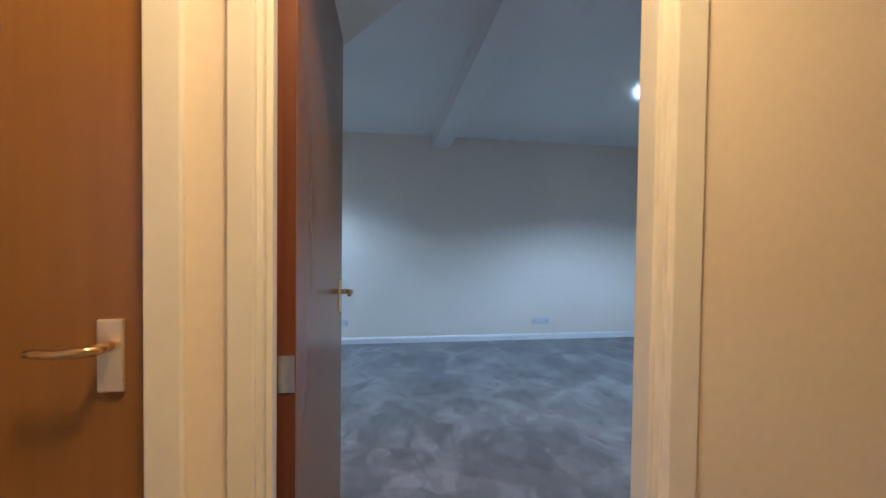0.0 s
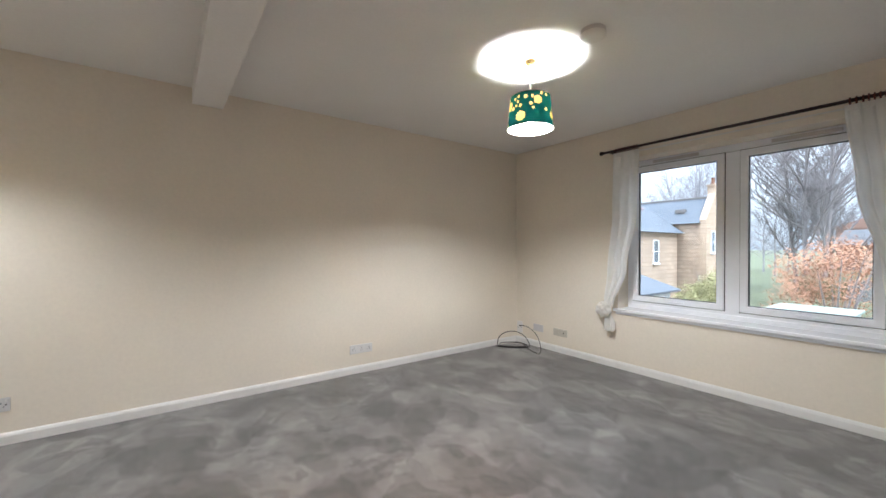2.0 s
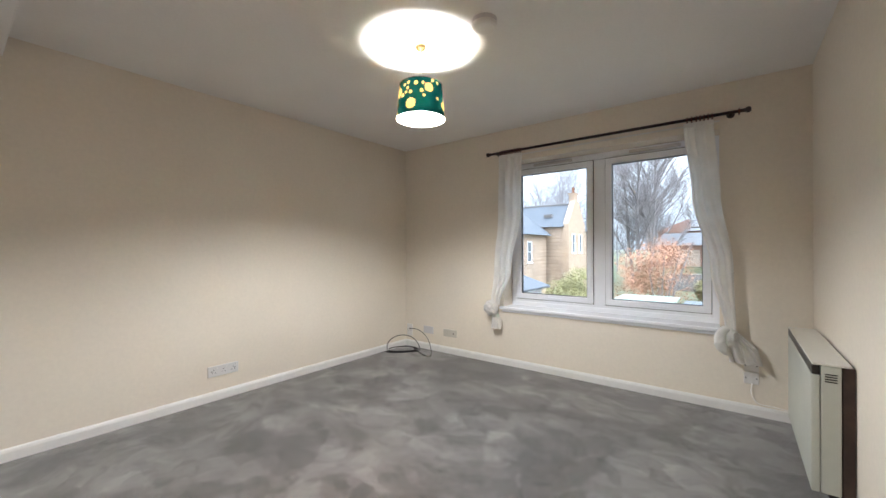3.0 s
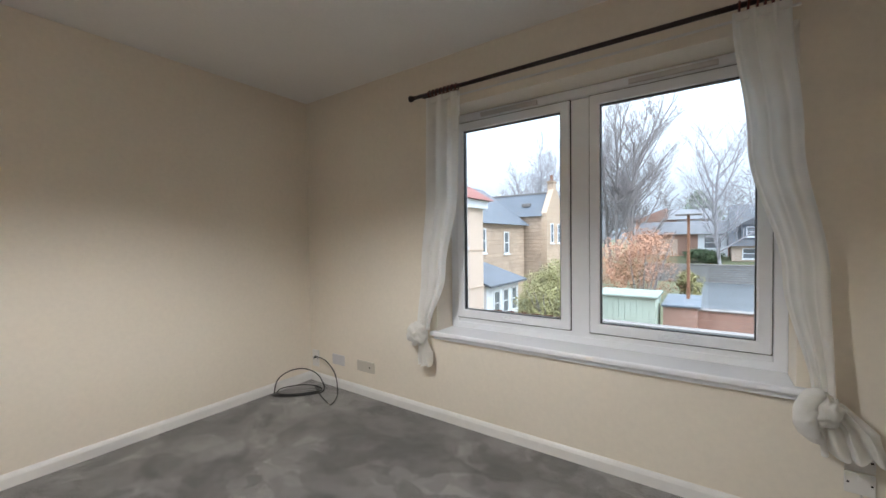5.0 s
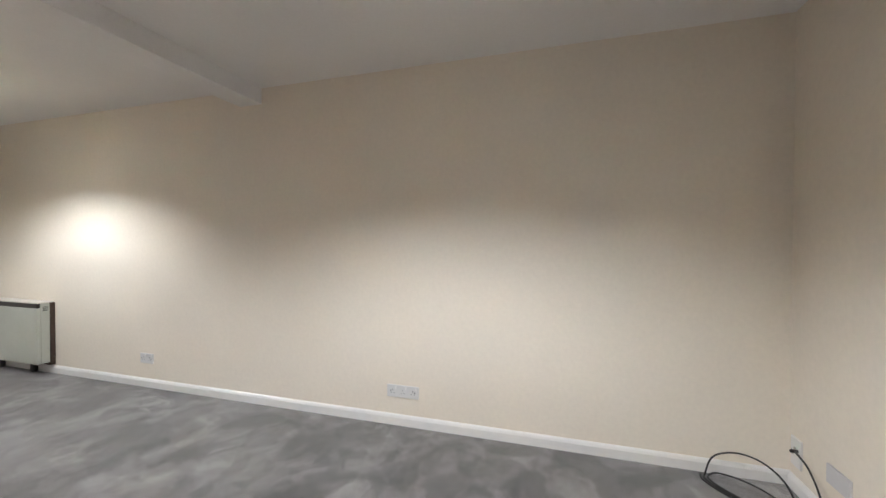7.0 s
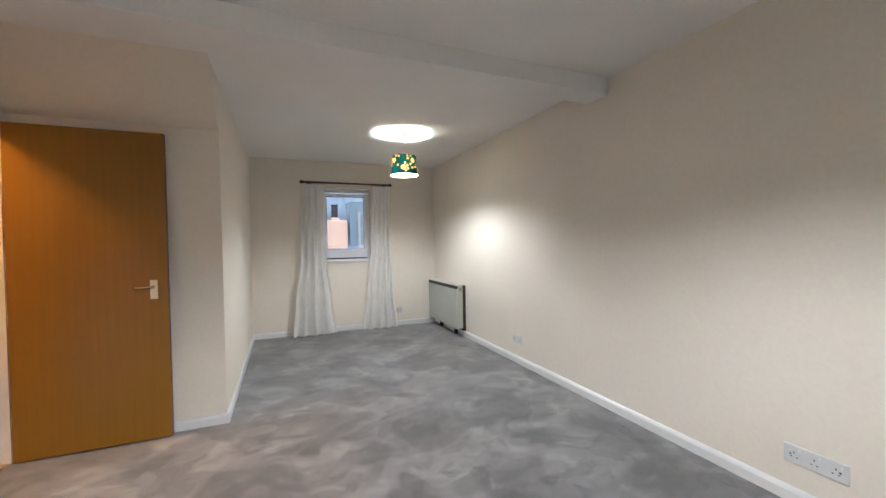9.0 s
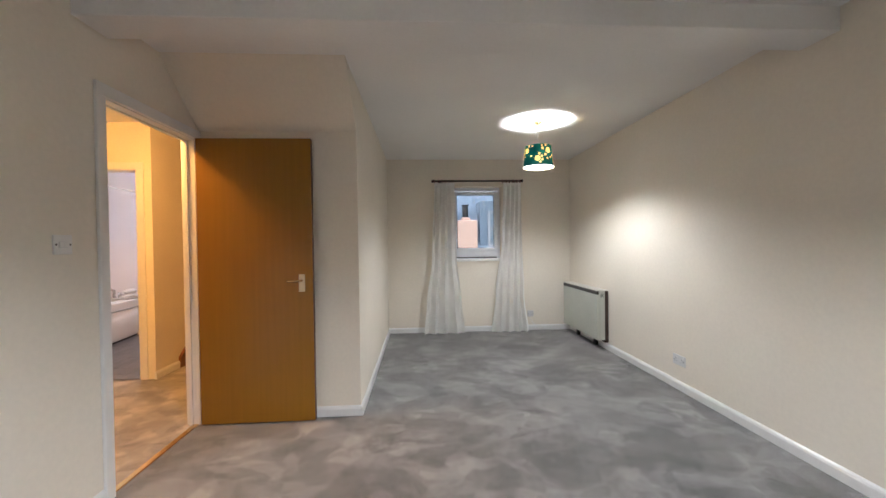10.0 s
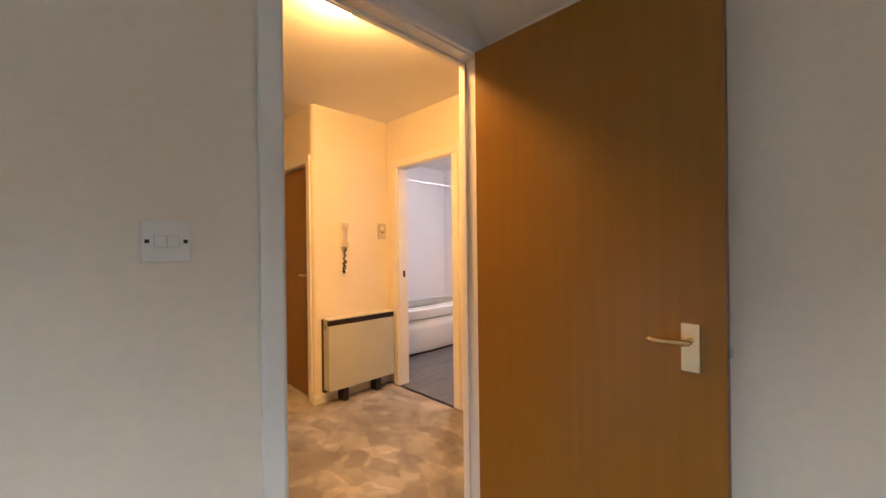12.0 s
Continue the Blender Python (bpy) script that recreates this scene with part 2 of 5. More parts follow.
SHADE_TEAL = cloth_material("teal_shade_cloth", (0.006, 0.075, 0.085), 0.03)
SHADE_FLOWER = cloth_material("pale_flower_print", (0.70, 0.50, 0.22), 0.42)
SHADE_LINER = cloth_material("cream_shade_liner", (0.84, 0.70, 0.42), 0.42)
BULB = glow_material("warm_bulb", (1.0, 0.95, 0.88), BULB_POWER)
BULB_WEAK = glow_material("weaker_warm_bulb", (1.0, 0.95, 0.88), BULB_POWER * 0.62)
GLASS = glass_material()
BATH_WALL = material("bathroom_white_panel", (0.80, 0.77, 0.78), 0.3, grain=0.01, blotch=0.03, blotch_scale=1.5)
ACRYLIC = material("white_acrylic", (0.84, 0.83, 0.80), 0.15, grain=0.01, blotch=0.01)
VINYL = material("grey_vinyl_plank", (0.13, 0.125, 0.13), 0.45, grain=0.25, grain_scale=14, blotch=0.2, blotch_scale=2, stretch=(1, 5, 1))
TOWEL = cloth_material("white_towel", (0.8, 0.79, 0.77), 0.1, 400)
RENDER_WALL = material("pale_peach_render", (0.62, 0.49, 0.40), 0.9, grain=0.06, grain_scale=8, blotch=0.08, blotch_scale=0.7, bump=0.2, bump_scale=50)
RED_TILE = courses_material("red_pantile", (0.16, 0.05, 0.04), ((0.34, 0.15, 0.13), (0.28, 0.12, 0.10)), 0.28, 0.2)
SLATE = courses_material("blue_grey_slate", (0.075, 0.085, 0.10), ((0.125, 0.14, 0.165), (0.10, 0.115, 0.14)), 0.32, 0.17, 0.7)
STONE = courses_material("sandstone_blocks", (0.33, 0.26, 0.20), ((0.55, 0.41, 0.31), (0.44, 0.33, 0.25)), 0.5, 0.26, 0.9, 0.02)
BRICK = courses_material("red_brick", (0.30, 0.22, 0.18), ((0.47, 0.265, 0.205), (0.42, 0.235, 0.185)), 0.225, 0.075)
PALE_STONE = courses_material("dressed_sandstone", (0.36, 0.28, 0.21), ((0.56, 0.42, 0.31), (0.50, 0.37, 0.27)), 0.7, 0.32, 0.9, 0.012)
GREY_STONE = courses_material("grey_rubble_stone", (0.16, 0.155, 0.15), ((0.27, 0.26, 0.25), (0.22, 0.215, 0.21)), 0.45, 0.2, 0.95, 0.03)
GREY_TILE = courses_material("grey_concrete_tile", (0.15, 0.15, 0.16), ((0.22, 0.22, 0.235), (0.19, 0.195, 0.21)), 0.35, 0.2, 0.85)
DARK_TILE = courses_material("dark_concrete_tile", (0.10, 0.105, 0.115), ((0.17, 0.175, 0.19), (0.14, 0.145, 0.16)), 0.35, 0.2, 0.85)
LEAD = material("grey_lead", (0.13, 0.15, 0.18), 0.6, grain=0.08, grain_scale=4, blotch=0.1)
DARK_GLASS = material("far_window_glass", (0.16, 0.18, 0.20), 0.08, grain=0.1, grain_scale=3)
BARK = material("grey_bark", (0.30, 0.27, 0.27), 0.95, grain=0.25, grain_scale=12)
# Bark of the far trees, paled and greyed to hold distance haze
HAZED_BARK = material("hazed_bark", (0.38, 0.36, 0.38), 0.95, grain=0.15, grain_scale=12)
LEAF_COPPER = material("copper_leaves", (0.44, 0.23, 0.14), 0.8, grain=0.3, grain_scale=3, blotch=0.25, blotch_scale=0.8)
LEAF_YELLOW = material("yellow_green_leaves", (0.27, 0.25, 0.11), 0.8, grain=0.35, grain_scale=3, blotch=0.3, blotch_scale=0.9)
LEAF_GREEN = material("dark_green_leaves", (0.085, 0.125, 0.06), 0.8, grain=0.3, grain_scale=3, blotch=0.3, blotch_scale=0.6)
GRASS = material("rough_grass", (0.11, 0.12, 0.065), 0.95, grain=0.3, grain_scale=5, blotch=0.3, blotch_scale=0.3)
TARMAC = material("wet_tarmac", (0.10, 0.11, 0.12), 0.4, grain=0.2, grain_scale=20, blotch=0.15, blotch_scale=0.5)
COPING = material("pale_coping_stone", (0.22, 0.20, 0.19), 0.9, grain=0.1, blotch=0.1)
SHED_GREEN = material("pale_green_paint", (0.46, 0.53, 0.45), 0.7, grain=0.06, blotch=0.08)
BIN_BLUE = material("blue_bin_plastic", (0.02, 0.12, 0.42), 0.4, grain=0.05)
BIN_GREEN = material("green_bin_plastic", (0.03, 0.14, 0.06), 0.5, grain=0.05)
RUST = material("brown_post_paint", (0.24, 0.11, 0.06), 0.7, grain=0.15)


# ---- building helpers ----
def thing(name, at, label, category, group="", kind=""):
    """An empty at the base of a thing."""
    e = new(name)
    e.location = at
    return tagged(e, label, category, group, kind)


def base_of(ob):
    p = Vector((0, 0, 0))
    while ob is not None:
        p += ob.location
        ob = ob.parent
    return p


def part(name, bm, mat, parent=None, label="", smooth=False):
    """Links a bmesh made in world metres as one mesh under a thing or part."""
    me = bpy.data.meshes.new(name)
    if parent is not None:
        bmesh.ops.translate(bm, verts=bm.verts, vec=-base_of(parent))
    bmesh.ops.recalc_face_normals(bm, faces=bm.faces)
    bm.to_mesh(me)
    bm.free()
    for one in (mat if isinstance(mat, (list, tuple)) else [mat]):
        me.materials.append(one)
    if smooth:
        for p in me.polygons:
            p.use_smooth = True
    ob = new(name, me)
    ob.parent = parent
    if label:
        ob["label"] = label
    return ob


def structure(name, bm, mat, label, category, smooth=False):
    return tagged(part(name, bm, mat, smooth=smooth), label, category, kind="structure")


def box(bm, x0, x1, y0, y1, z0, z1, bevel=0.0, segments=2):
    made = bmesh.ops.create_cube(bm, size=1.0, matrix=Matrix.LocRotScale(((x0 + x1) / 2, (y0 + y1) / 2, (z0 + z1) / 2), None, (abs(x1 - x0), abs(y1 - y0), abs(z1 - z0))))
    if bevel:
        edges = list({e for v in made["verts"] for e in v.link_edges})
        bmesh.ops.bevel(bm, geom=edges, offset=bevel, segments=segments, affect="EDGES", profile=0.5)
    return bm


def boxes(*rows, bevel=0.0):
    bm = bmesh.new()
    for row in rows:
        box(bm, *row, bevel=bevel)
    return bm


def tube(bm, points, radii, sides=10, cap=True):
    """A tube along points."""
    rings, pts = [], [Vector(p) for p in points]
    rr = radii if isinstance(radii, (list, tuple)) else [radii] * len(pts)
    side = None
    for i, p in enumerate(pts):
        way = (pts[min(i + 1, len(pts) - 1)] - pts[max(i - 1, 0)]).normalized()
        if side is None:
            side = way.orthogonal().normalized()
        side = (side - way * side.dot(way)).normalized()
        up = way.cross(side)
        rings.append([bm.verts.new(p + rr[i] * (math.cos(a) * side + math.sin(a) * up)) for a in (2 * math.pi * k / sides for k in range(sides))])
    for a, b in zip(rings, rings[1:]):
        for k in range(sides):
            bm.faces.new((a[k], a[(k + 1) % sides], b[(k + 1) % sides], b[k]))
    if cap:
        bm.faces.new(rings[0][::-1])
        bm.faces.new(rings[-1])
    return bm


def lathe(bm, at, profile, sides=32):
    """A turned body round z: profile rows of (radius, z)."""
    rings = []
    for r, z in profile:
        rings.append([bm.verts.new((at[0] + r * math.cos(2 * math.pi * k / sides), at[1] + r * math.sin(2 * math.pi * k / sides), at[2] + z)) for k in range(sides)])
    for a, b in zip(rings, rings[1:]):
        for k in range(sides):
            bm.faces.new((a[k], a[(k + 1) % sides], b[(k + 1) % sides], b[k]))
    if profile[0][0] > 0:
        bm.faces.new(rings[0][::-1])
    if profile[-1][0] > 0:
        bm.faces.new(rings[-1])
    return bm


def slab(us, vs, holes, to3d, depth):
    """A wall of cells between the cuts us and vs, with open cells, as thick as depth along to3d's third axis."""
    bm, verts = bmesh.new(), {}
    filled = {(i, j) for i in range(len(us) - 1) for j in range(len(vs) - 1) if (i, j) not in holes}

    def v(i, j, k):
        if (i, j, k) not in verts:
            verts[i, j, k] = bm.verts.new(to3d(us[i], vs[j], depth * k))
        return verts[i, j, k]

    for i, j in filled:
        for k in (0, 1):
            bm.faces.new((v(i, j, k), v(i + 1, j, k), v(i + 1, j + 1, k), v(i, j + 1, k)))
        for di, dj, a, b in ((-1, 0, (i, j), (i, j + 1)), (1, 0, (i + 1, j), (i + 1, j + 1)), (0, -1, (i, j), (i + 1, j)), (0, 1, (i, j + 1), (i + 1, j + 1))):
            if (i + di, j + dj) not in filled:
                bm.faces.new((v(*a, 0), v(*b, 0), v(*b, 1), v(*a, 1)))
    return bm


def extrude_profile(bm, profile, start, along, out):
    """A profile of (out, up) pairs run from start along a vector."""
    s, a, o = Vector(start), Vector(along), Vector(out)
    rings = [[bm.verts.new(p + o * u + Vector((0, 0, w))) for u, w in profile] for p in (s, s + a)]
    n = len(profile)
    for k in range(n):
        bm.faces.new((rings[0][k], rings[0][(k + 1) % n], rings[1][(k + 1) % n], rings[1][k]))
    bm.faces.new(rings[0])
    bm.faces.new(rings[1][::-1])
    return bm


# ---- the flat's shell ----
NORTH, EAST, SOUTH, WEST, JUT_X, JUT_Y, TOP = 4.27, 4.486, 0.505, -2.484, 0.10, 1.63, 2.463
HALL_Y, HALL_S, BATH_X = 0.425, -1.47, -0.86
WIN_Y0, WIN_Y1, WIN_Z0, WIN_Z1 = 1.02, 2.864, 0.60, 2.125
SMALL_Y0, SMALL_Y1, SMALL_Z0, SMALL_Z1 = 2.545, 3.275, 1.035, 2.085

structure("floor", boxes((-2.9, 4.85, SOUTH - 0.05, 4.6, -0.15, 0.0)), CARPET,
          "grey cut-pile carpet with brushed light and dark patches", "carpet")
structure("floor_hall", boxes((-0.87, 2.9, -4.2, SOUTH - 0.05, -0.15, 0.0), (-2.9, -0.87, -0.53, SOUTH - 0.05, -0.15, 0.0)), HALL_CARPET,
          "beige-grey cut-pile hall carpet with brushed patches", "carpet")
structure("ceiling", boxes((-2.9, 4.85, -4.2, 4.6, TOP, TOP + 0.15)), CEILING, "matt white painted ceiling", "ceiling")
structure("ceiling_beam", box(bmesh.new(), 0.895, 1.105, SOUTH + 0.001, NORTH - 0.001, 2.338, TOP + 0.01, bevel=0.004), CEILING, "white boxed ceiling beam across the room", "beam")

structure("wall_north", boxes((-2.9, 4.85, NORTH, NORTH + 0.2, -0.1, TOP)), CREAM, "plain cream painted wall above a white skirting", "wall")
structure("wall_east", slab((SOUTH - 0.125, WIN_Y0, WIN_Y1, NORTH), (-0.1, WIN_Z0, WIN_Z1, TOP), {(1, 1)}, lambda u, v, w: (EAST + w, u, v), 0.33), CREAM,
          "cream painted wall round a wide window", "wall")
structure("wall_west", slab((JUT_Y - 0.1, SMALL_Y0, SMALL_Y1, NORTH), (-0.1, SMALL_Z0, SMALL_Z1, TOP), {(1, 1)}, lambda u, v, w: (WEST - w, u, v), 0.3), CREAM,
          "cream painted wall with a small window", "wall")
structure("wall_south", slab((-2.9, -0.78, 0.02, 0.13, 0.945, EAST), (0.0, 2.0, 2.044, TOP), {(1, 0), (3, 0), (3, 1)}, lambda u, v, w: (u, SOUTH - w, v), SOUTH - HALL_Y), CREAM,
          "cream painted wall with a doorway to the hall", "wall")
structure("wall_cupboard_east", boxes((0.0, JUT_X, SOUTH, JUT_Y, 0.0, TOP)), CREAM, "cream painted side of a boxed-in cupboard", "wall")
structure("wall_cupboard_north", boxes((WEST, 0.0, JUT_Y - 0.1, JUT_Y, -0.1, TOP)), CREAM, "cream painted wall of the narrower end", "wall")
bm = bmesh.new()
wedge = [[bm.verts.new(p) for p in ((JUT_X, y, 2.10), (0.51, y, TOP), (JUT_X, y, TOP))] for y in (SOUTH, JUT_Y - 0.001)]
bm.faces.new(wedge[0])
bm.faces.new(wedge[1][::-1])
for k in range(3):
    bm.faces.new((wedge[0][k], wedge[0][(k + 1) % 3], wedge[1][(k + 1) % 3], wedge[1][k]))
structure("sloped_soffit", bm, CREAM, "cream sloped underside of a stair above the door", "soffit")

# hall and bathroom
bm = boxes((BATH_X - 0.1, -0.11, HALL_S - 0.1, HALL_S, 0.0, TOP))
corner = [e for e in bm.edges if all(v.co.x > -0.12 and v.co.y > HALL_S - 0.01 for v in e.verts)]
bmesh.ops.bevel(bm, geom=corner, offset=0.03, segments=5, affect="EDGES", profile=0.5)
structure("wall_hall_south", bm, HALL_PAINT, "cream hall wall in warm lamp light", "wall")
structure("wall_hall_passage", slab((-4.2, -2.34, -1.56, HALL_S - 0.1), (0.0, 2.0, TOP), {(1, 0)}, lambda u, v, w: (-0.11 - w, u, v), 0.1), HALL_PAINT, "cream passage wall with a brown door", "wall")
structure("wall_bathroom_front", slab((HALL_S, -1.33, -0.585, -0.47), (0.0, 2.035, TOP), {(1, 0)}, lambda u, v, w: (BATH_X - w, u, v), 0.1), HALL_PAINT, "cream hall wall round the bathroom doorway", "wall")
structure("wall_stair", boxes((-2.9, BATH_X - 0.1, -0.57, -0.47, 0.0, TOP)), HALL_PAINT, "cream stair wall in warm lamp light", "wall")
structure("wall_hall_east", boxes((2.8, 2.9, -4.2, HALL_Y, 0.0, TOP)), HALL_PAINT, "plain cream end wall of the hall", "wall")
structure("wall_hall_back", boxes((-0.11, 2.8, -4.2, -4.1, 0.0, TOP)), HALL_PAINT, "plain cream back wall of the hall", "wall")
structure("wall_bathroom_back", boxes((-2.9, -0.21, -2.80, -2.70, 0.0, TOP)), BATH_WALL, "white bathroom wall panels", "wall")
structure("wall_bathroom_west", boxes((-2.95, -2.85, -2.80, HALL_Y, 0.0, TOP)), BATH_WALL, "white bathroom end wall", "wall")
structure("wall_bathroom_lining", boxes((-2.85, BATH_X - 0.101, -0.59, -0.571, 0.0, TOP)), BATH_WALL, "white bathroom side wall", "wall")
structure("wall_bathroom_inner", boxes((BATH_X - 0.12, -0.21, HALL_S - 0.12, HALL_S - 0.1, 0.0, TOP), (-0.23, -0.21, -2.7, HALL_S - 0.12, 0.0, TOP)), BATH_WALL, "white bathroom inner wall", "wall")

# skirting boards
SKIRT = ((0.0, 0.0), (0.018, 0.0), (0.018, 0.052), (0.012, 0.065), (0.004, 0.073), (0.0, 0.073))


def skirting(*runs):
    bm = bmesh.new()
    for start, along, out in runs:
        extrude_profile(bm, SKIRT, (*start, 0.0), (*along, 0), (*out, 0))
    return bm


structure("baseboard_north", skirting(((WEST, NORTH), (EAST - WEST, 0), (0, -1))), GLOSS, "white gloss skirting board", "skirting")
structure("baseboard_east", skirting(((EAST, SOUTH), (0, NORTH - SOUTH - 0.018), (-1, 0))), GLOSS, "white gloss skirting board", "skirting")
structure("baseboard_west", skirting(((WEST, JUT_Y), (0, NORTH - JUT_Y - 0.018), (1, 0))), GLOSS, "white gloss skirting board", "skirting")
structure("baseboard_south", skirting(((0.995, SOUTH), (EAST - 0.995 - 0.018, 0), (0, 1))), GLOSS, "white gloss skirting board", "skirting")
structure("baseboard_cupboard", skirting(((JUT_X, SOUTH + 0.02), (0, JUT_Y - SOUTH - 0.02), (1, 0)), ((WEST + 0.018, JUT_Y), (JUT_X + 0.018 - WEST - 0.018, 0), (0, 1))), GLOSS,
          "white gloss skirting board round the corner", "skirting")
structure("baseboard_hall", skirting(((BATH_X + 0.075, HALL_S), (-0.11 + 0.018 - BATH_X - 0.075, 0), (0, 1)), ((-1.27, -0.47), (BATH_X + 1.27 + 0.018, 0), (0, 1)),
                                     ((-0.11, -1.49), (0, 0.02), (1, 0)), ((1.0, HALL_Y), (1.8, 0), (0, -1))), GLOSS, "white gloss hall skirting board", "skirting")


# ---- doorways ----
def doorway(name, label, bm_lining, bm_trim, mat):
    e = thing(name, (0, 0, 0), label, "door frame", kind="structure")
    part("lining", bm_lining, mat, e)
    part("architrave", bm_trim, mat, e)
    return e


def frame_trim(u0, u1, top, width, to_box):
    """Three architrave bars round an opening; to_box turns (u0, u1, z0, z1) into box limits."""
    bm = bmesh.new()
    for a in ((u0 - width, u0, 0.0, top), (u1, u1 + width, 0.0, top), (u0 - width, u1 + width, top, top + width)):
        box(bm, *to_box(*a), bevel=0.004)
    return bm


lin = boxes((0.13, 0.16, HALL_Y - 0.004, SOUTH + 0.004, 0.0, 2.019), (0.927, 0.945, HALL_Y - 0.004, SOUTH + 0.004, 0.0, 2.019), (0.13, 0.945, HALL_Y - 0.004, SOUTH + 0.004, 2.019, 2.042),
            (0.16, 0.172, HALL_Y + 0.012, SOUTH - 0.045, 0.0, 2.019), (0.915, 0.927, HALL_Y + 0.012, SOUTH - 0.045, 0.0, 2.019), (0.172, 0.915, HALL_Y + 0.012, SOUTH - 0.045, 2.007, 2.019), bevel=0.002)
trim = bmesh.new()
for y0, y1 in ((SOUTH, SOUTH + 0.018), (HALL_Y - 0.018, HALL_Y)):
    far = 0.993 if y0 == SOUTH else 1.005
    for a, b, c, d in ((0.105, 0.150, 0.0, 2.027), (0.937, far, 0.0, 2.027), (0.105, far, 2.027, 2.092)):
        box(trim, a, b, y0, y1, c, d, bevel=0.004)
living_frame = doorway("door_frame_1", "white gloss door frame between living room and hall", lin, trim, GLOSS)
part("strike_plate", boxes((0.9245, 0.9285, SOUTH - 0.056, SOUTH - 0.036, 1.005, 1.065), (0.9205, 0.9265, SOUTH - 0.066, SOUTH - 0.052, 1.022, 1.048), bevel=0.001), BRASS, living_frame, "small brass strike plate")
bm = bmesh.new()
extrude_profile(bm, ((-0.02, 0.0), (0.02, 0.0), (0.016, 0.006), (-0.016, 0.006)), (0.16, SOUTH - 0.03, 0.0), (0.755, 0, 0), (0, 1, 0))
structure("threshold_strip", bm, BRASS, "thin brass carpet strip across the doorway", "threshold")

lin = boxes((BATH_X - 0.104, BATH_X + 0.004, -1.33, -1.30, 0.0, 2.005), (BATH_X - 0.104, BATH_X + 0.004, -0.615, -0.585, 0.0, 2.005), (BATH_X - 0.104, BATH_X + 0.004, -1.33, -0.585, 2.005, 2.035), bevel=0.002)
bath_frame = doorway("door_frame_2", "white painted bathroom door frame", lin, frame_trim(-1.312, -0.602, 2.015, 0.065, lambda a, b, c, d: (BATH_X, BATH_X + 0.016, a, b, c, d)), GLOSS)
part("latch_plate", boxes((BATH_X - 0.07, BATH_X - 0.045, -1.3, -1.296, 1.0, 1.06), bevel=0.001), DARK_PLASTIC, bath_frame, "dark latch plate")


def lever_handle(parent, at, face, lever, mat_plate=BRASS_PLATE, mat_lever=BRASS):
    """A lever on a back plate. face: the way out of the door; lever: the way that the lever points."""
    f, v, p = Vector(face), Vector(lever), Vector(at)
    up = Vector((0, 0, 1))
    bm = bmesh.new()
    box(bm, -0.021, 0.021, -0.0035, 0.0035, -0.062, 0.062, bevel=0.003)
    turn = Matrix((v, f, up)).transposed().to_4x4()
    bmesh.ops.transform(bm, matrix=Matrix.Translation(p + f * 0.0035) @ turn, verts=bm.verts)
    plate = part("handle", bm, mat_plate, parent, "brass lever handle on a pale plate")
    bm = bmesh.new()
    tube(bm, [p + f * 0.004 + up * 0.018, p + f * 0.035 + up * 0.018, p + f * 0.047 + v * 0.012 + up * 0.018, p + f * 0.048 + v * 0.05 + up * 0.016, p + f * 0.046 + v * 0.08 + up * 0.017, p + f * 0.046 + v * 0.092 + up * 0.018],
         [0.009, 0.009, 0.009, 0.0075, 0.0075, 0.006], 10)
    part("lever", bm, mat_lever, plate, smooth=True)


# the living-room door stands open square to its wall
door = thing("door_1", (0.17, 0.53, 0.0), "open flush door in orange-brown wood veneer", "door", kind="structure")
leaf = part("door_leaf", box(bmesh.new(), 0.153, 0.191, 0.530, 1.32, 0.012, 2.026, bevel=0.0015), [VENEER, EDGE_WOOD], door)
for p in leaf.data.polygons:
    p.material_index = 1 if abs(p.normal.y) > 0.7 else 0
lever_handle(leaf, (0.19, 1.243, 1.0), (1, 0, 0), (0, -1, 0))
lever_handle(leaf, (0.15, 1.243, 1.0), (-1, 0, 0), (0, -1, 0))
for z in (0.22, 0.945, 1.77):
    bm = boxes((0.157, 0.189, 0.5275, 0.5295, z - 0.038, z + 0.038))
    tube(bm, [(0.150, 0.527, z - 0.038), (0.150, 0.527, z + 0.038)], 0.006, 8)
    part("hinge", bm, STEEL, door, "steel butt hinge")
part("latch", boxes((0.163, 0.178, 1.32, 1.328, 0.985, 1.01), bevel=0.002), STEEL, leaf, "steel latch bolt")

cup = thing("door_2", (-0.4, HALL_Y, 0.0), "closed cupboard door in orange-brown wood veneer", "door", kind="structure")
part("door_leaf", box(bmesh.new(), -0.765, -0.030, HALL_Y + 0.012, HALL_Y + 0.05, 0.01, 1.975, bevel=0.002), VENEER, cup)
bm = frame_trim(-0.79, -0.024, 1.985, 0.06, lambda a, b, c, d: (a, b, HALL_Y - 0.016, HALL_Y, c, d))
part("architrave", bm, GLOSS, cup, "white gloss architrave")
part("jamb", boxes((-0.029, -0.02, HALL_Y, SOUTH, 0.0, 2.0), (-0.80, -0.766, HALL_Y, SOUTH, 0.0, 2.0), (-0.766, -0.029, HALL_Y, SOUTH, 1.976, 2.0)), GLOSS, cup)
lever_handle(cup, (-0.085, HALL_Y + 0.012, 1.02), (0, -1, 0), (-1, 0, 0))

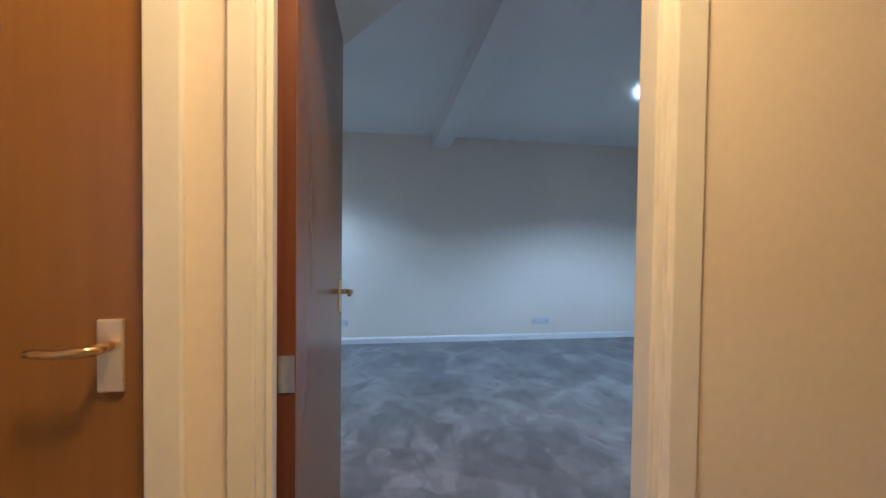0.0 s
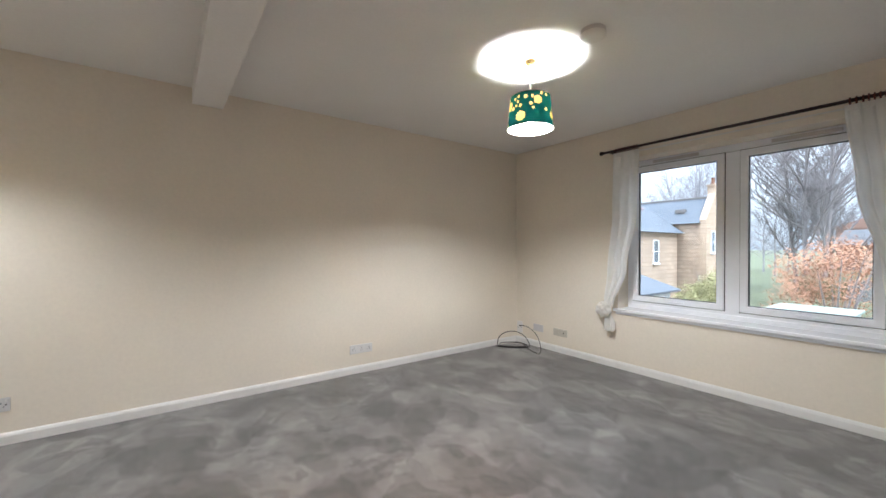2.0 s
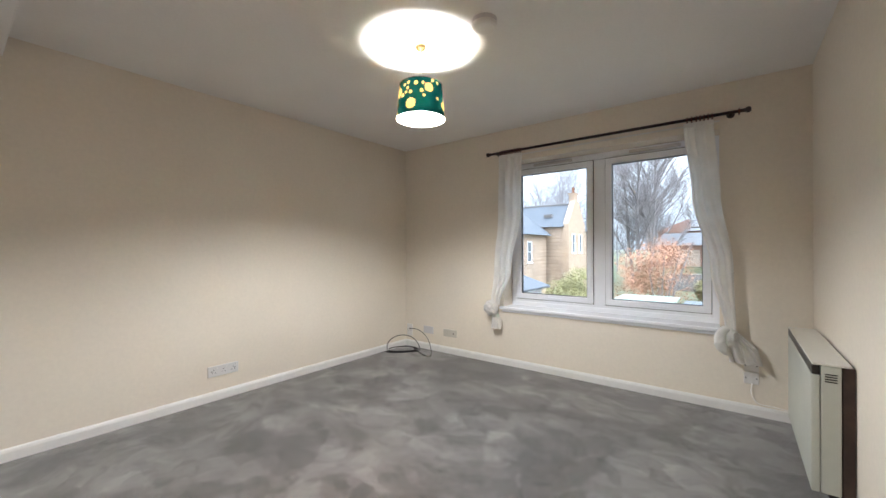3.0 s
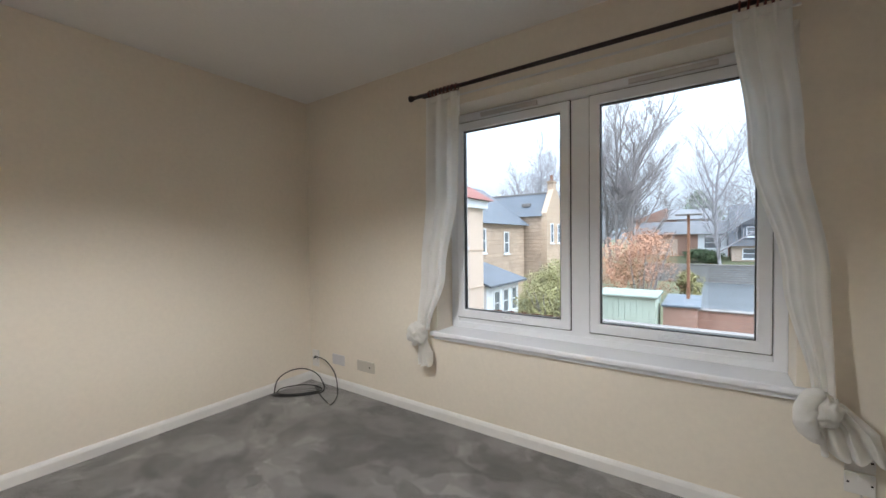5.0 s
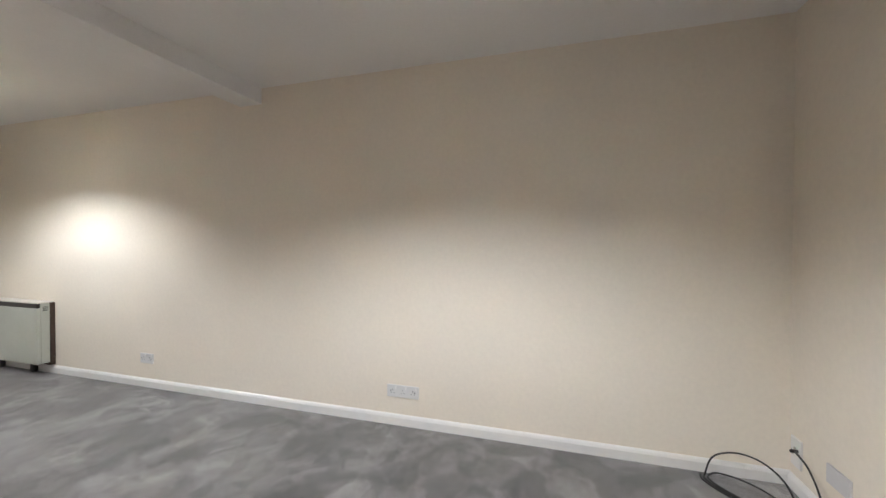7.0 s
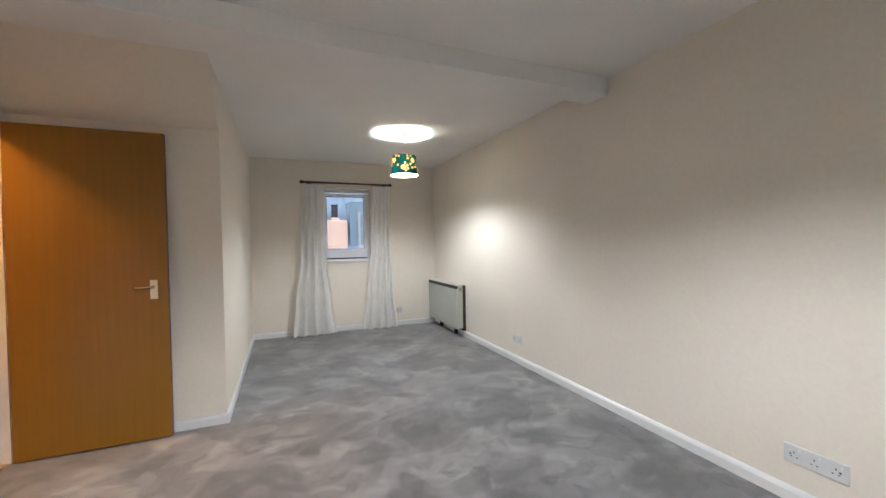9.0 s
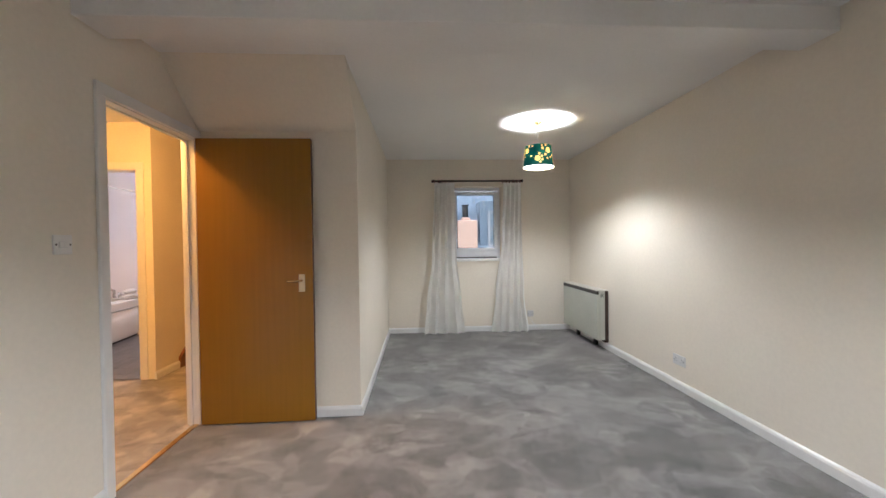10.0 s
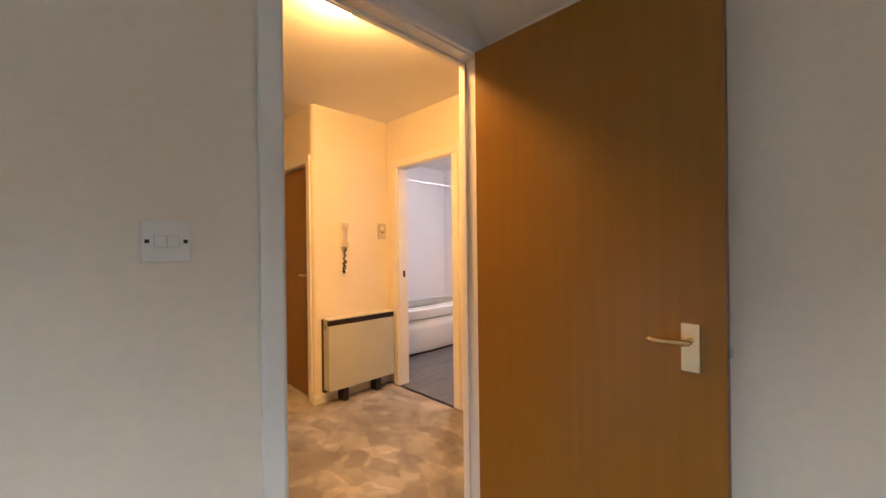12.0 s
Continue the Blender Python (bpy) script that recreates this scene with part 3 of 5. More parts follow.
pas = thing("door_3", (-0.11, -1.95, 0.0), "closed orange-brown door off the hall passage", "door", kind="structure")
part("door_leaf", box(bmesh.new(), -0.19, -0.15, -2.31, -1.585, 0.01, 1.985, bevel=0.002), VENEER, pas)
part("architrave", frame_trim(-2.325, -1.565, 1.99, 0.06, lambda a, b, c, d: (-0.11, -0.095, a, b, c, d)), GLOSS, pas, "white gloss architrave")
part("jamb", boxes((-0.21, -0.11, -2.34, -2.312, 0.0, 2.0), (-0.21, -0.11, -1.583, -1.56, 0.0, 2.0), (-0.21, -0.11, -2.312, -1.583, 1.986, 2.0)), GLOSS, pas)
lever_handle(pas, (-0.15, -1.64, 1.03), (1, 0, 0), (0, -1, 0))


# ---- windows ----
def ring_frame(x0, x1, y0, y1, z0, z1, bar, bevel=0.006):
    bm = bmesh.new()
    box(bm, x0, x1, y0, y1, z0, z0 + bar, bevel=bevel)
    box(bm, x0, x1, y0, y1, z1 - bar, z1, bevel=bevel)
    box(bm, x0 + 0.0005, x1 - 0.0005, y0, y0 + bar, z0 + bar * 0.5, z1 - bar * 0.5, bevel=bevel)
    box(bm, x0 + 0.0005, x1 - 0.0005, y1 - bar, y1, z0 + bar * 0.5, z1 - bar * 0.5, bevel=bevel)
    return bm


def pane_part(x, y0, y1, z0, z1, parent):
    p = part("pane", boxes((x - 0.003, x + 0.003, y0, y1, z0, z1)), GLASS, parent, "clear window glass")
    p.visible_shadow = False
    return p


def window_handle(parent, x, y, z, inward):
    bm = boxes((min(x, x + inward * 0.008), max(x, x + inward * 0.008), y - 0.035, y + 0.035, z - 0.011, z + 0.011), bevel=0.003)
    box(bm, min(x + inward * 0.008, x + inward * 0.03), max(x + inward * 0.008, x + inward * 0.03), y - 0.012, y + 0.012, z - 0.009, z + 0.009, bevel=0.003)
    box(bm, min(x + inward * 0.022, x + inward * 0.036), max(x + inward * 0.022, x + inward * 0.036), y - 0.12, y + 0.012, z - 0.008, z + 0.008, bevel=0.003)
    return part("window_handle", bm, UPVC, parent)


win = thing("window_1", (EAST + 0.2, 1.94, WIN_Z0), "wide white two-light casement window", "window", kind="structure")
FX = EAST + 0.19
part("window_frame", ring_frame(FX, FX + 0.07, WIN_Y0, WIN_Y1, WIN_Z0, WIN_Z1 + 0.0, 0.055), UPVC, win)
part("head_bar", boxes((FX + 0.004, FX + 0.066, WIN_Y0 + 0.05, WIN_Y1 - 0.05, 2.066, WIN_Z1 - 0.012), bevel=0.003), UPVC, win)
part("bottom_bar", boxes((FX + 0.004, FX + 0.066, WIN_Y0 + 0.05, WIN_Y1 - 0.05, WIN_Z0 + 0.04, WIN_Z0 + 0.082), bevel=0.003), UPVC, win)
part("mullion", box(bmesh.new(), FX + 0.003, FX + 0.067, 1.895, 2.0, WIN_Z0 + 0.05, 2.06, bevel=0.005), UPVC, win)
for y0, y1 in ((2.003, 2.806), (1.078, 1.892)):
    part("seal", ring_frame(FX - 0.004, FX + 0.02, y0 - 0.0015, y1 + 0.0015, WIN_Z0 + 0.0825, 2.0635, 0.02, 0.0), BLACK, win, "dark line of the sash seal")
    sash = part("sash", ring_frame(FX - 0.014, FX + 0.05, y0, y1, WIN_Z0 + 0.086, 2.060, 0.058, 0.008), UPVC, win)
    part("gasket", ring_frame(FX - 0.001, FX + 0.03, y0 + 0.055, y1 - 0.055, WIN_Z0 + 0.141, 2.005, 0.008, 0.0), BLACK, sash, "black glazing gasket")
    pane_part(FX + 0.02, y0 + 0.056, y1 - 0.056, WIN_Z0 + 0.142, 2.004, sash)
    window_handle(sash, FX - 0.014, (y0 + y1) / 2 + 0.02, WIN_Z0 + 0.115, -1)
    vent = boxes((FX - 0.016, FX + 0.004, (y0 + y1) / 2 - 0.2, (y0 + y1) / 2 + 0.2, 2.079, 2.106), bevel=0.004)
    part("trickle_vent", vent, GREY_PLASTIC, win, "long pale grey trickle vent")
bm = bmesh.new()
box(bm, EAST - 0.04, FX + 0.01, WIN_Y0 + 0.001, WIN_Y1 - 0.001, WIN_Z0 - 0.02, WIN_Z0 + 0.012, bevel=0.008, segments=3)
box(bm, EAST - 0.045, EAST - 0.001, 0.955, 2.90, WIN_Z0 - 0.017, WIN_Z0 + 0.015, bevel=0.011, segments=4)
box(bm, EAST - 0.022, EAST - 0.001, 0.975, 2.88, WIN_Z0 - 0.042, WIN_Z0 - 0.0165, bevel=0.006)
part("window_sill", bm, UPVC, win, "white gloss board sill with a rounded nose")

small = thing("window_2", (WEST - 0.18, 2.91, SMALL_Z0), "small white single casement window", "window", kind="structure")
SX = WEST - 0.17
part("window_frame", ring_frame(SX - 0.07, SX, SMALL_Y0, SMALL_Y1, SMALL_Z0, SMALL_Z1, 0.045), UPVC, small)
sash = part("sash", ring_frame(SX - 0.05, SX + 0.012, SMALL_Y0 + 0.04, SMALL_Y1 - 0.04, SMALL_Z0 + 0.11, SMALL_Z1 - 0.06, 0.05, 0.008), UPVC, small)
part("lower_bar", boxes((SX - 0.055, SX + 0.006, SMALL_Y0 + 0.04, SMALL_Y1 - 0.04, SMALL_Z0 + 0.035, SMALL_Z0 + 0.115), bevel=0.005), UPVC, small)
part("gasket", ring_frame(SX - 0.03, SX - 0.001, SMALL_Y0 + 0.086, SMALL_Y1 - 0.086, SMALL_Z0 + 0.156, SMALL_Z1 - 0.106, 0.007, 0.0), BLACK, sash, "black glazing gasket")
pane_part(SX - 0.02, SMALL_Y0 + 0.088, SMALL_Y1 - 0.088, SMALL_Z0 + 0.158, SMALL_Z1 - 0.108, sash)
# Solid dark strip below the lower bar: the gap's shadow given as colour
part("shadow_gap_strip", boxes((SX - 0.02, SX + 0.003, SMALL_Y0 + 0.05, SMALL_Y1 - 0.05, SMALL_Z0 + 0.012, SMALL_Z0 + 0.028)), DARK_PLASTIC, small, "dark strip drawn as the shadow gap under the frame")
part("window_sill", boxes((SX - 0.005, WEST + 0.035, SMALL_Y0 - 0.03, SMALL_Y1 + 0.03, SMALL_Z0 - 0.028, SMALL_Z0 + 0.002), bevel=0.006), GLOSS, small, "white gloss sill")


# ---- lamps ----
def pendant(at, turn, glow):
    """A drum shade with a printed pattern hung from a ceiling rose, with a lit bulb."""
    x, y = at
    lamp = thing("pendant_lamp", (x, y, TOP), "lit ceiling pendant with a teal drum shade in pale flower print", "lamp", "pendant lamps")
    part("ceiling_rose", lathe(bmesh.new(), (x, y, TOP), [(0.0, -0.03), (0.018, -0.028), (0.03, -0.018), (0.036, -0.004), (0.036, 0.0)], 24), BRASS, lamp, "brassy brown ceiling rose", smooth=True)
    part("cord", tube(bmesh.new(), [(x, y, TOP - 0.028), (x, y, 2.20)], 0.0032, 8), PLASTIC, lamp, "thin white cord")
    part("lampholder", lathe(bmesh.new(), (x, y, 2.0), [(0.006, 0.205), (0.016, 0.195), (0.019, 0.175), (0.021, 0.155), (0.019, 0.135), (0.0, 0.135)], 20), PLASTIC, lamp, smooth=True)
    bm = lathe(bmesh.new(), (x, y, 2.088), [(0.0, -0.036), (0.014, -0.033), (0.027, -0.022), (0.033, -0.006), (0.034, 0.006), (0.030, 0.018), (0.024, 0.027), (0.0, 0.027)], 36)
    bulb = part("bulb", bm, glow, lamp, "glowing warm white bulb", smooth=True)
    part("bulb_base", lathe(bmesh.new(), (x, y, 2.088), [(0.0, 0.0272), (0.0242, 0.0273), (0.021, 0.034), (0.018, 0.042), (0.014, 0.052), (0.0, 0.052)], 36), PLASTIC, bulb, "white plastic bulb base", smooth=True)
    r0, r1, z0, z1 = 0.149, 0.129, 2.012, 2.222
    rnd = random.Random(7)
    blooms = [((k // 2 + 0.5 * (k % 2)) / 4 + 0.012 * rnd.uniform(-1, 1), 0.30 + 0.40 * (k % 2) + 0.06 * rnd.uniform(-1, 1), rnd.choice((0.026, 0.030, 0.033))) for k in range(8)]
    while len(blooms) < 50:
        u, v, r = rnd.random(), rnd.uniform(0.07, 0.93), rnd.choice((0.008, 0.010, 0.012))
        if all(math.hypot(((u - a + 0.5) % 1 - 0.5) * 0.87, (v - b) * 0.21) > r + c + 0.006 for a, b, c in blooms):
            blooms.append((u, v, r))
    cols, rows = 168, 48
    bm, grid = bmesh.new(), []
    for j in range(rows + 1):
        v = j / rows
        r = r0 + (r1 - r0) * v
        grid.append([bm.verts.new((x + r * math.cos(2 * math.pi * i / cols + turn), y + r * math.sin(2 * math.pi * i / cols + turn), z0 + (z1 - z0) * v)) for i in range(cols)])
    round_m = 2 * math.pi * (r0 + r1) / 2
    for j in range(rows):
        for i in range(cols):
            f = bm.faces.new((grid[j][i], grid[j][(i + 1) % cols], grid[j + 1][(i + 1) % cols], grid[j + 1][i]))
            u, v = (i + 0.5) / cols, (j + 0.5) / rows
            for bu, bv, br in blooms:
                du = (u - bu + 0.5) % 1 - 0.5
                dx, dz = du * round_m, (v - bv) * (z1 - z0)
                if math.hypot(dx, dz) < br * (1 + 0.10 * math.cos(11 * math.atan2(dz, dx))):
                    f.material_index = 1
    shade = part("shade", bm, [SHADE_TEAL, SHADE_FLOWER], lamp, "teal shade printed with pale flowers and dots", smooth=True)
    bm = lathe(bmesh.new(), (x, y, 0), [(r0 - 0.0022, z0 + 0.001), (r1 - 0.0022, z1 - 0.001)], 64)
    for f in [f for f in bm.faces if len(f.verts) > 4]:
        bm.faces.remove(f)
    part("liner", bm, SHADE_LINER, shade, "white inner lining", smooth=True)
    for r, z in ((r0, z0), (r1, z1)):
        bm = tube(bmesh.new(), [(x + r * math.cos(a), y + r * math.sin(a), z) for a in (2 * math.pi * k / 48 for k in range(49))], 0.0022, 6)
        part("wire_ring", bm, STEEL, shade)
    for k in range(3):
        a = 2 * math.pi * k / 3 + turn
        bm = tube(bmesh.new(), [(x + 0.02 * math.cos(a), y + 0.02 * math.sin(a), 2.15), (x + (r1 - 0.004) * math.cos(a), y + (r1 - 0.004) * math.sin(a), z1 - 0.01)], 0.0016, 6)
        part("wire_arm", bm, STEEL, shade)
    return lamp


pendant((2.68, 2.45), 0.35, BULB)
pendant((-0.79, 3.276), 1.2, BULB_WEAK)

alarm = thing("smoke_alarm", (2.69, 2.0, TOP), "round white smoke alarm on the ceiling", "smoke alarm")
part("base", lathe(bmesh.new(), (2.69, 2.0, TOP), [(0.062, -0.022), (0.067, -0.016), (0.067, 0.0)], 32), GREY_PLASTIC, alarm, smooth=False)
part("cover", lathe(bmesh.new(), (2.69, 2.0, TOP), [(0.0, -0.05), (0.054, -0.049), (0.065, -0.043), (0.069, -0.034), (0.069, -0.024), (0.063, -0.0222), (0.0, -0.0222)], 32), PLASTIC, alarm, smooth=False)

hall_lamp = thing("hall_lamp", (0.42, -0.06, TOP), "warm round flush ceiling lamp in the hall", "lamp")
part("shade", lathe(bmesh.new(), (0.42, -0.06, TOP), [(0.0, -0.09), (0.08, -0.08), (0.12, -0.05), (0.13, -0.012)], 28), glow_material("warm_opal_glass", (1.0, 0.46, 0.105), HALL_POWER), hall_lamp, smooth=True)
part("base", lathe(bmesh.new(), (0.42, -0.06, TOP), [(0.134, -0.012), (0.134, 0.0)], 28), PLASTIC, hall_lamp)
# Unseen lamp, added as a source for the bathroom's white light
bath_fill = thing("bathroom_fill_lamp", (-1.9, -1.3, TOP), "unseen round ceiling lamp added to light the bathroom white", "lamp")
part("shade", lathe(bmesh.new(), (-1.9, -1.3, TOP), [(0.0, -0.07), (0.09, -0.06), (0.13, -0.012)], 28), glow_material("bath_fill_glow", (1.0, 0.84, 0.78), BATH_POWER), bath_fill, smooth=True)
part("base", lathe(bmesh.new(), (-1.9, -1.3, TOP), [(0.134, -0.012), (0.134, 0.0)], 28), PLASTIC, bath_fill)


# ---- storage heaters: built against a wall at y = 0 that faces +y, then turned ----
def heater(name, label, x0, x1, m, group="storage heaters", depth=0.14, foot=0.06, bottom=0.115, top=0.70):
    h = thing(name, (0, 0, 0), label, "heater", group)
    w = x1 - x0
    a, b = -w / 2, w / 2
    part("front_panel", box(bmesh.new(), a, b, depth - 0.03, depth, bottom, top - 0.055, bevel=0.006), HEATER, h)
    part("side_panel", box(bmesh.new(), a + 0.002, a + 0.03, 0.046, depth - 0.031, bottom, top - 0.012, bevel=0.005), HEATER, h)
    for s0, s1 in ((a + 0.0005, a + 0.003), (b - 0.003, b - 0.0005)):
        for k in range(4):
            part("side_slot", boxes((s0, s1, 0.06, depth - 0.045, top - 0.05 - 0.011 * k, top - 0.045 - 0.011 * k)), DARK_PLASTIC, h, "dark vent slot")
    s = part("side_panel", box(bmesh.new(), b - 0.03, b - 0.002, 0.046, depth - 0.031, bottom, top - 0.012, bevel=0.005), HEATER, h)
    part("core", boxes((a + 0.031, b - 0.031, 0.03, depth - 0.031, bottom + 0.02, top - 0.02)), SOOT, h)
    part("top_panel", box(bmesh.new(), a, b, 0.012, depth - 0.002, top - 0.011, top, bevel=0.004), HEATER_TOP, h, "enamel top, lighter than the front panel")
    part("grille", box(bmesh.new(), a + 0.001, b - 0.001, depth - 0.028, depth - 0.001, top - 0.054, top - 0.0115, bevel=0.004), DARK_PLASTIC, h, "dark brown front grille strip")
    part("back_plate", boxes((a + 0.006, b - 0.006, 0.003, 0.043, bottom - 0.03, top - 0.013), bevel=0.003), SOOT, h, "dark rusty back plate")
    for u in (a + w * 0.25, b - w * 0.25):
        part("foot", box(bmesh.new(), u - 0.025, u + 0.025, 0.02, foot, 0.0, bottom - 0.0005, bevel=0.004), DARK_PLASTIC, h, "black plastic foot")
    h.matrix_basis = m
    return h


heater("storage_heater", "cream storage heater with dark grille on the south wall", 3.3, 4.28, pose(3.79, SOUTH, 0.0), depth=0.145)
heater("storage_heater", "cream storage heater with dark grille by the small window", 0, 1.03, pose(-1.86, NORTH, 0.0, 0, 0, 180), depth=0.145)
heater("storage_heater", "small cream storage heater with dark grille in the hall", 0, 0.655, pose(-0.49, HALL_S, 0.0), depth=0.14, foot=0.12)


# ---- curtain poles and curtains ----
def pole(name, label, x, y0, y1, z, wall_x, marks):
    p = thing(name, (x, (y0 + y1) / 2, z), label, "curtain pole")
    part("rod", tube(bmesh.new(), [(x, y0 + 0.03, z), (x, y1 - 0.03, z)], 0.0125, 14), POLE, p, smooth=True)
    for s, e in ((y0, 1), (y1, -1)):
        part("finial", tube(bmesh.new(), [(x, s, z), (x, s + e * 0.008, z), (x, s + e * 0.022, z), (x, s + e * 0.034, z), (x, s + e * 0.05, z)], [0.010, 0.021, 0.022, 0.015, 0.0135], 14), POLE, p, smooth=True)
    for yb in (y0 + 0.12, y1 - 0.12):
        bm = tube(bmesh.new(), [(wall_x, yb, z), ((wall_x * 2 + x) / 3, yb, z), (x, yb, z - 0.002)], [0.026, 0.012, 0.016], 12)
        part("bracket", bm, POLE, p, smooth=True)
    for yr in marks:
        bm = bmesh.new()
        bm = tube(bm, [(x + 0.021 * math.cos(a), yr, z - 0.004 + 0.021 * math.sin(a)) for a in (2 * math.pi * k / 20 for k in range(21))], 0.0045, 6)
        part("ring", bm, RING, p, "mahogany curtain ring", smooth=True)
    return p


def cloth(bm, width, rows, folds, edge, sway, amp, cols_per_fold=10):
    """A hung sheet with folds. edge(v) gives the two sides' y and the z and x at v from 0 (top) to 1; amp(v) the folds' depth."""
    cols = folds * cols_per_fold
    grid = []
    for j in range(rows + 1):
        v = j / rows
        ya, yb, z, x = edge(v)
        line = []
        for i in range(cols + 1):
            u = i / cols
            wave = math.sin(2 * math.pi * folds * u + 1.3 * math.sin(3.1 * u + sway) + sway * v)
            small = 0.45 * math.sin(2 * math.pi * folds * 1.7 * u + 2.0 * sway + 3 * v) * noise.noise((v * 3 + sway, u * 2, 1.0))
            n = noise.noise((u * 3.0 + sway, v * 4.0, sway))
            line.append(bm.verts.new((x + amp(v) * (wave + small + 0.5 * n), ya + (yb - ya) * u + 0.3 * amp(v) * math.cos(2 * math.pi * folds * u + sway) * min(1, 6 * u, 6 * (1 - u)), z + 0.006 * n * v)))
        grid.append(line)
    for j in range(rows):
        for i in range(cols):
            bm.faces.new((grid[j][i], grid[j][i + 1], grid[j + 1][i + 1], grid[j + 1][i]))
    return bm


def lerp_rows(rows, v):
    """Smooth values from rows of (v, ...)."""
    for a, b in zip(rows, rows[1:]):
        if v <= b[0]:
            t = (v - a[0]) / (b[0] - a[0])
            t = t * t * (3 - 2 * t)
            return [p + (q - p) * t for p, q in zip(a[1:], b[1:])]
    return list(rows[-1][1:])


def crumple(bm, at, size, seed, lumps=0.35):
    """A knotted bunch of cloth."""
    made = bmesh.ops.create_icosphere(bm, subdivisions=4, radius=1.0)
    for v in made["verts"]:
        d = v.co.normalized()
        ridge = abs(math.sin(5 * d.y + 3 * d.z + 2.5 * noise.noise(d * 1.7 + Vector((seed, 0, 0)))))
        k = 1 + lumps * noise.noise(d * 2.2 + Vector((seed, seed, 0))) + 0.22 * ridge
        v.co = Vector(at) + Vector((d.x * size[0], d.y * size[1], d.z * size[2])) * k
    return bm


def tied_curtain(label, rows, knot, tail, seed, loops):
    """A curtain gathered into a knot above the sill, with the loose end hanging below it."""
    c = thing("curtain", (EAST - 0.06, knot[1], 0.5), label, "curtain", "tied curtains")
    bm = bmesh.new()

    def edge(v):
        ya, yb, x = lerp_rows(rows, v)
        return ya, yb, 2.185 + (knot[2] + 0.03 - 2.185) * v, x

    cloth(bm, 0, 60, 3, edge, seed, lambda v: 0.016 * (1 - 0.35 * v), 16)
    sheet = part("drape", bm, CURTAIN, c, smooth=True)
    part("heading", boxes((EAST - 0.072, EAST - 0.058, rows[0][1] + 0.004, rows[0][2] - 0.004, 2.15, 2.188), bevel=0.005), CURTAIN, c, "gathered heading tape")
    bm = crumple(bmesh.new(), knot, (0.05, 0.062, 0.07) if not loops else (0.045, 0.045, 0.055), seed)
    kx, ky, kz = knot
    for k, lift in enumerate((0.02,) * loops):
        loop = [(kx - 0.012 - 0.02 * math.sin(a), ky + 0.01 + 0.05 * math.sin(a), kz - lift + 0.085 * math.cos(a)) for a in (math.pi * j / 40 for j in range(41))]
        tube(bm, loop, [0.018 + 0.018 * math.sin(math.pi * (j + 2) / 44) for j in range(41)], 24)
    for v in bm.verts:
        crease = abs(math.sin(70 * v.co.z + 55 * v.co.y + 5 * noise.noise(v.co * 22)))
        v.co += noise.noise_vector(v.co * 26) * 0.007 + Vector((-0.006, 0, 0.003)) * crease
    part("knot", bm, CURTAIN, c, "bunched looped knot of white cloth", smooth=True)
    bm = bmesh.new()

    def hang(v):
        t = lerp_rows(tail, v)
        return t[0], t[1], t[2], t[3]

    cloth(bm, 0, 24, 3, hang, seed + 2.0, lambda v: 0.012 + 0.022 * v)
    part("tail", bm, CURTAIN, c, "loose end below the knot", smooth=True)
    return c


big_pole = pole("curtain_pole", "dark wooden curtain pole over the wide window", EAST - 0.065, 0.83, 3.03, 2.215, EAST,
                [0.90, 1.06, 1.085, 1.11, 1.135, 1.16, 1.19, 1.22, 2.64, 2.67, 2.70, 2.73, 2.76, 2.79, 2.82, 2.85])
structure("trim_window_edge", boxes((EAST - 0.006, EAST + 0.004, WIN_Y0 - 0.004, WIN_Y1 + 0.004, 2.178, 2.190), bevel=0.003), GLOSS, "thin cream bead above the window head", "trim")
tied_curtain("white curtain knotted at its foot beside the corner", [(0.0, 2.625, 2.875, EAST - 0.065), (0.4, 2.645, 2.885, EAST - 0.07), (0.75, 2.74, 2.93, EAST - 0.08), (1.0, 2.87, 2.97, EAST - 0.085)],
             (EAST - 0.09, 2.965, 0.60), [(0.0, 2.90, 2.96, 0.575, EAST - 0.085), (0.5, 2.86, 2.96, 0.48, EAST - 0.08), (1.0, 2.86, 2.97, 0.385, EAST - 0.075)], 1.0, 0)
tied_curtain("white curtain knotted at its foot by the heater", [(0.0, 1.05, 1.245, EAST - 0.065), (0.35, 1.01, 1.19, EAST - 0.07), (0.7, 0.935, 1.075, EAST - 0.08), (1.0, 0.92, 0.985, EAST - 0.09)],
             (EAST - 0.10, 0.955, 0.565), [(0.0, 0.90, 0.975, 0.60, EAST - 0.09), (0.45, 0.80, 0.975, 0.50, EAST - 0.09), (1.0, 0.77, 0.96, 0.385, EAST - 0.08)], 2.4, 1)

pole("curtain_pole", "dark wooden curtain pole over the small window", WEST + 0.075, 2.26, 3.565, 2.145, WEST, [2.30, 2.36, 2.41, 2.46, 2.51, 2.56, 3.27, 3.32, 3.37, 3.42, 3.47, 3.52])


def long_curtain(label, rows, seed, folds):
    c = thing("curtain", (WEST + 0.08, (rows[-1][1] + rows[-1][2]) / 2, 0.0), label, "curtain", "long curtains")
    bm = bmesh.new()

    def edge(v):
        ya, yb, x = lerp_rows(rows, v)
        return ya, yb, 2.115 - 2.105 * v, x

    cloth(bm, 0, 70, folds, edge, seed, lambda v: 0.014 + 0.022 * v, 14)
    part("drape", bm, CURTAIN, c, smooth=True)
    part("heading", boxes((WEST + 0.068, WEST + 0.082, rows[0][1] + 0.004, rows[0][2] - 0.004, 2.075, 2.118), bevel=0.005), CURTAIN, c, "gathered heading tape")
    return c


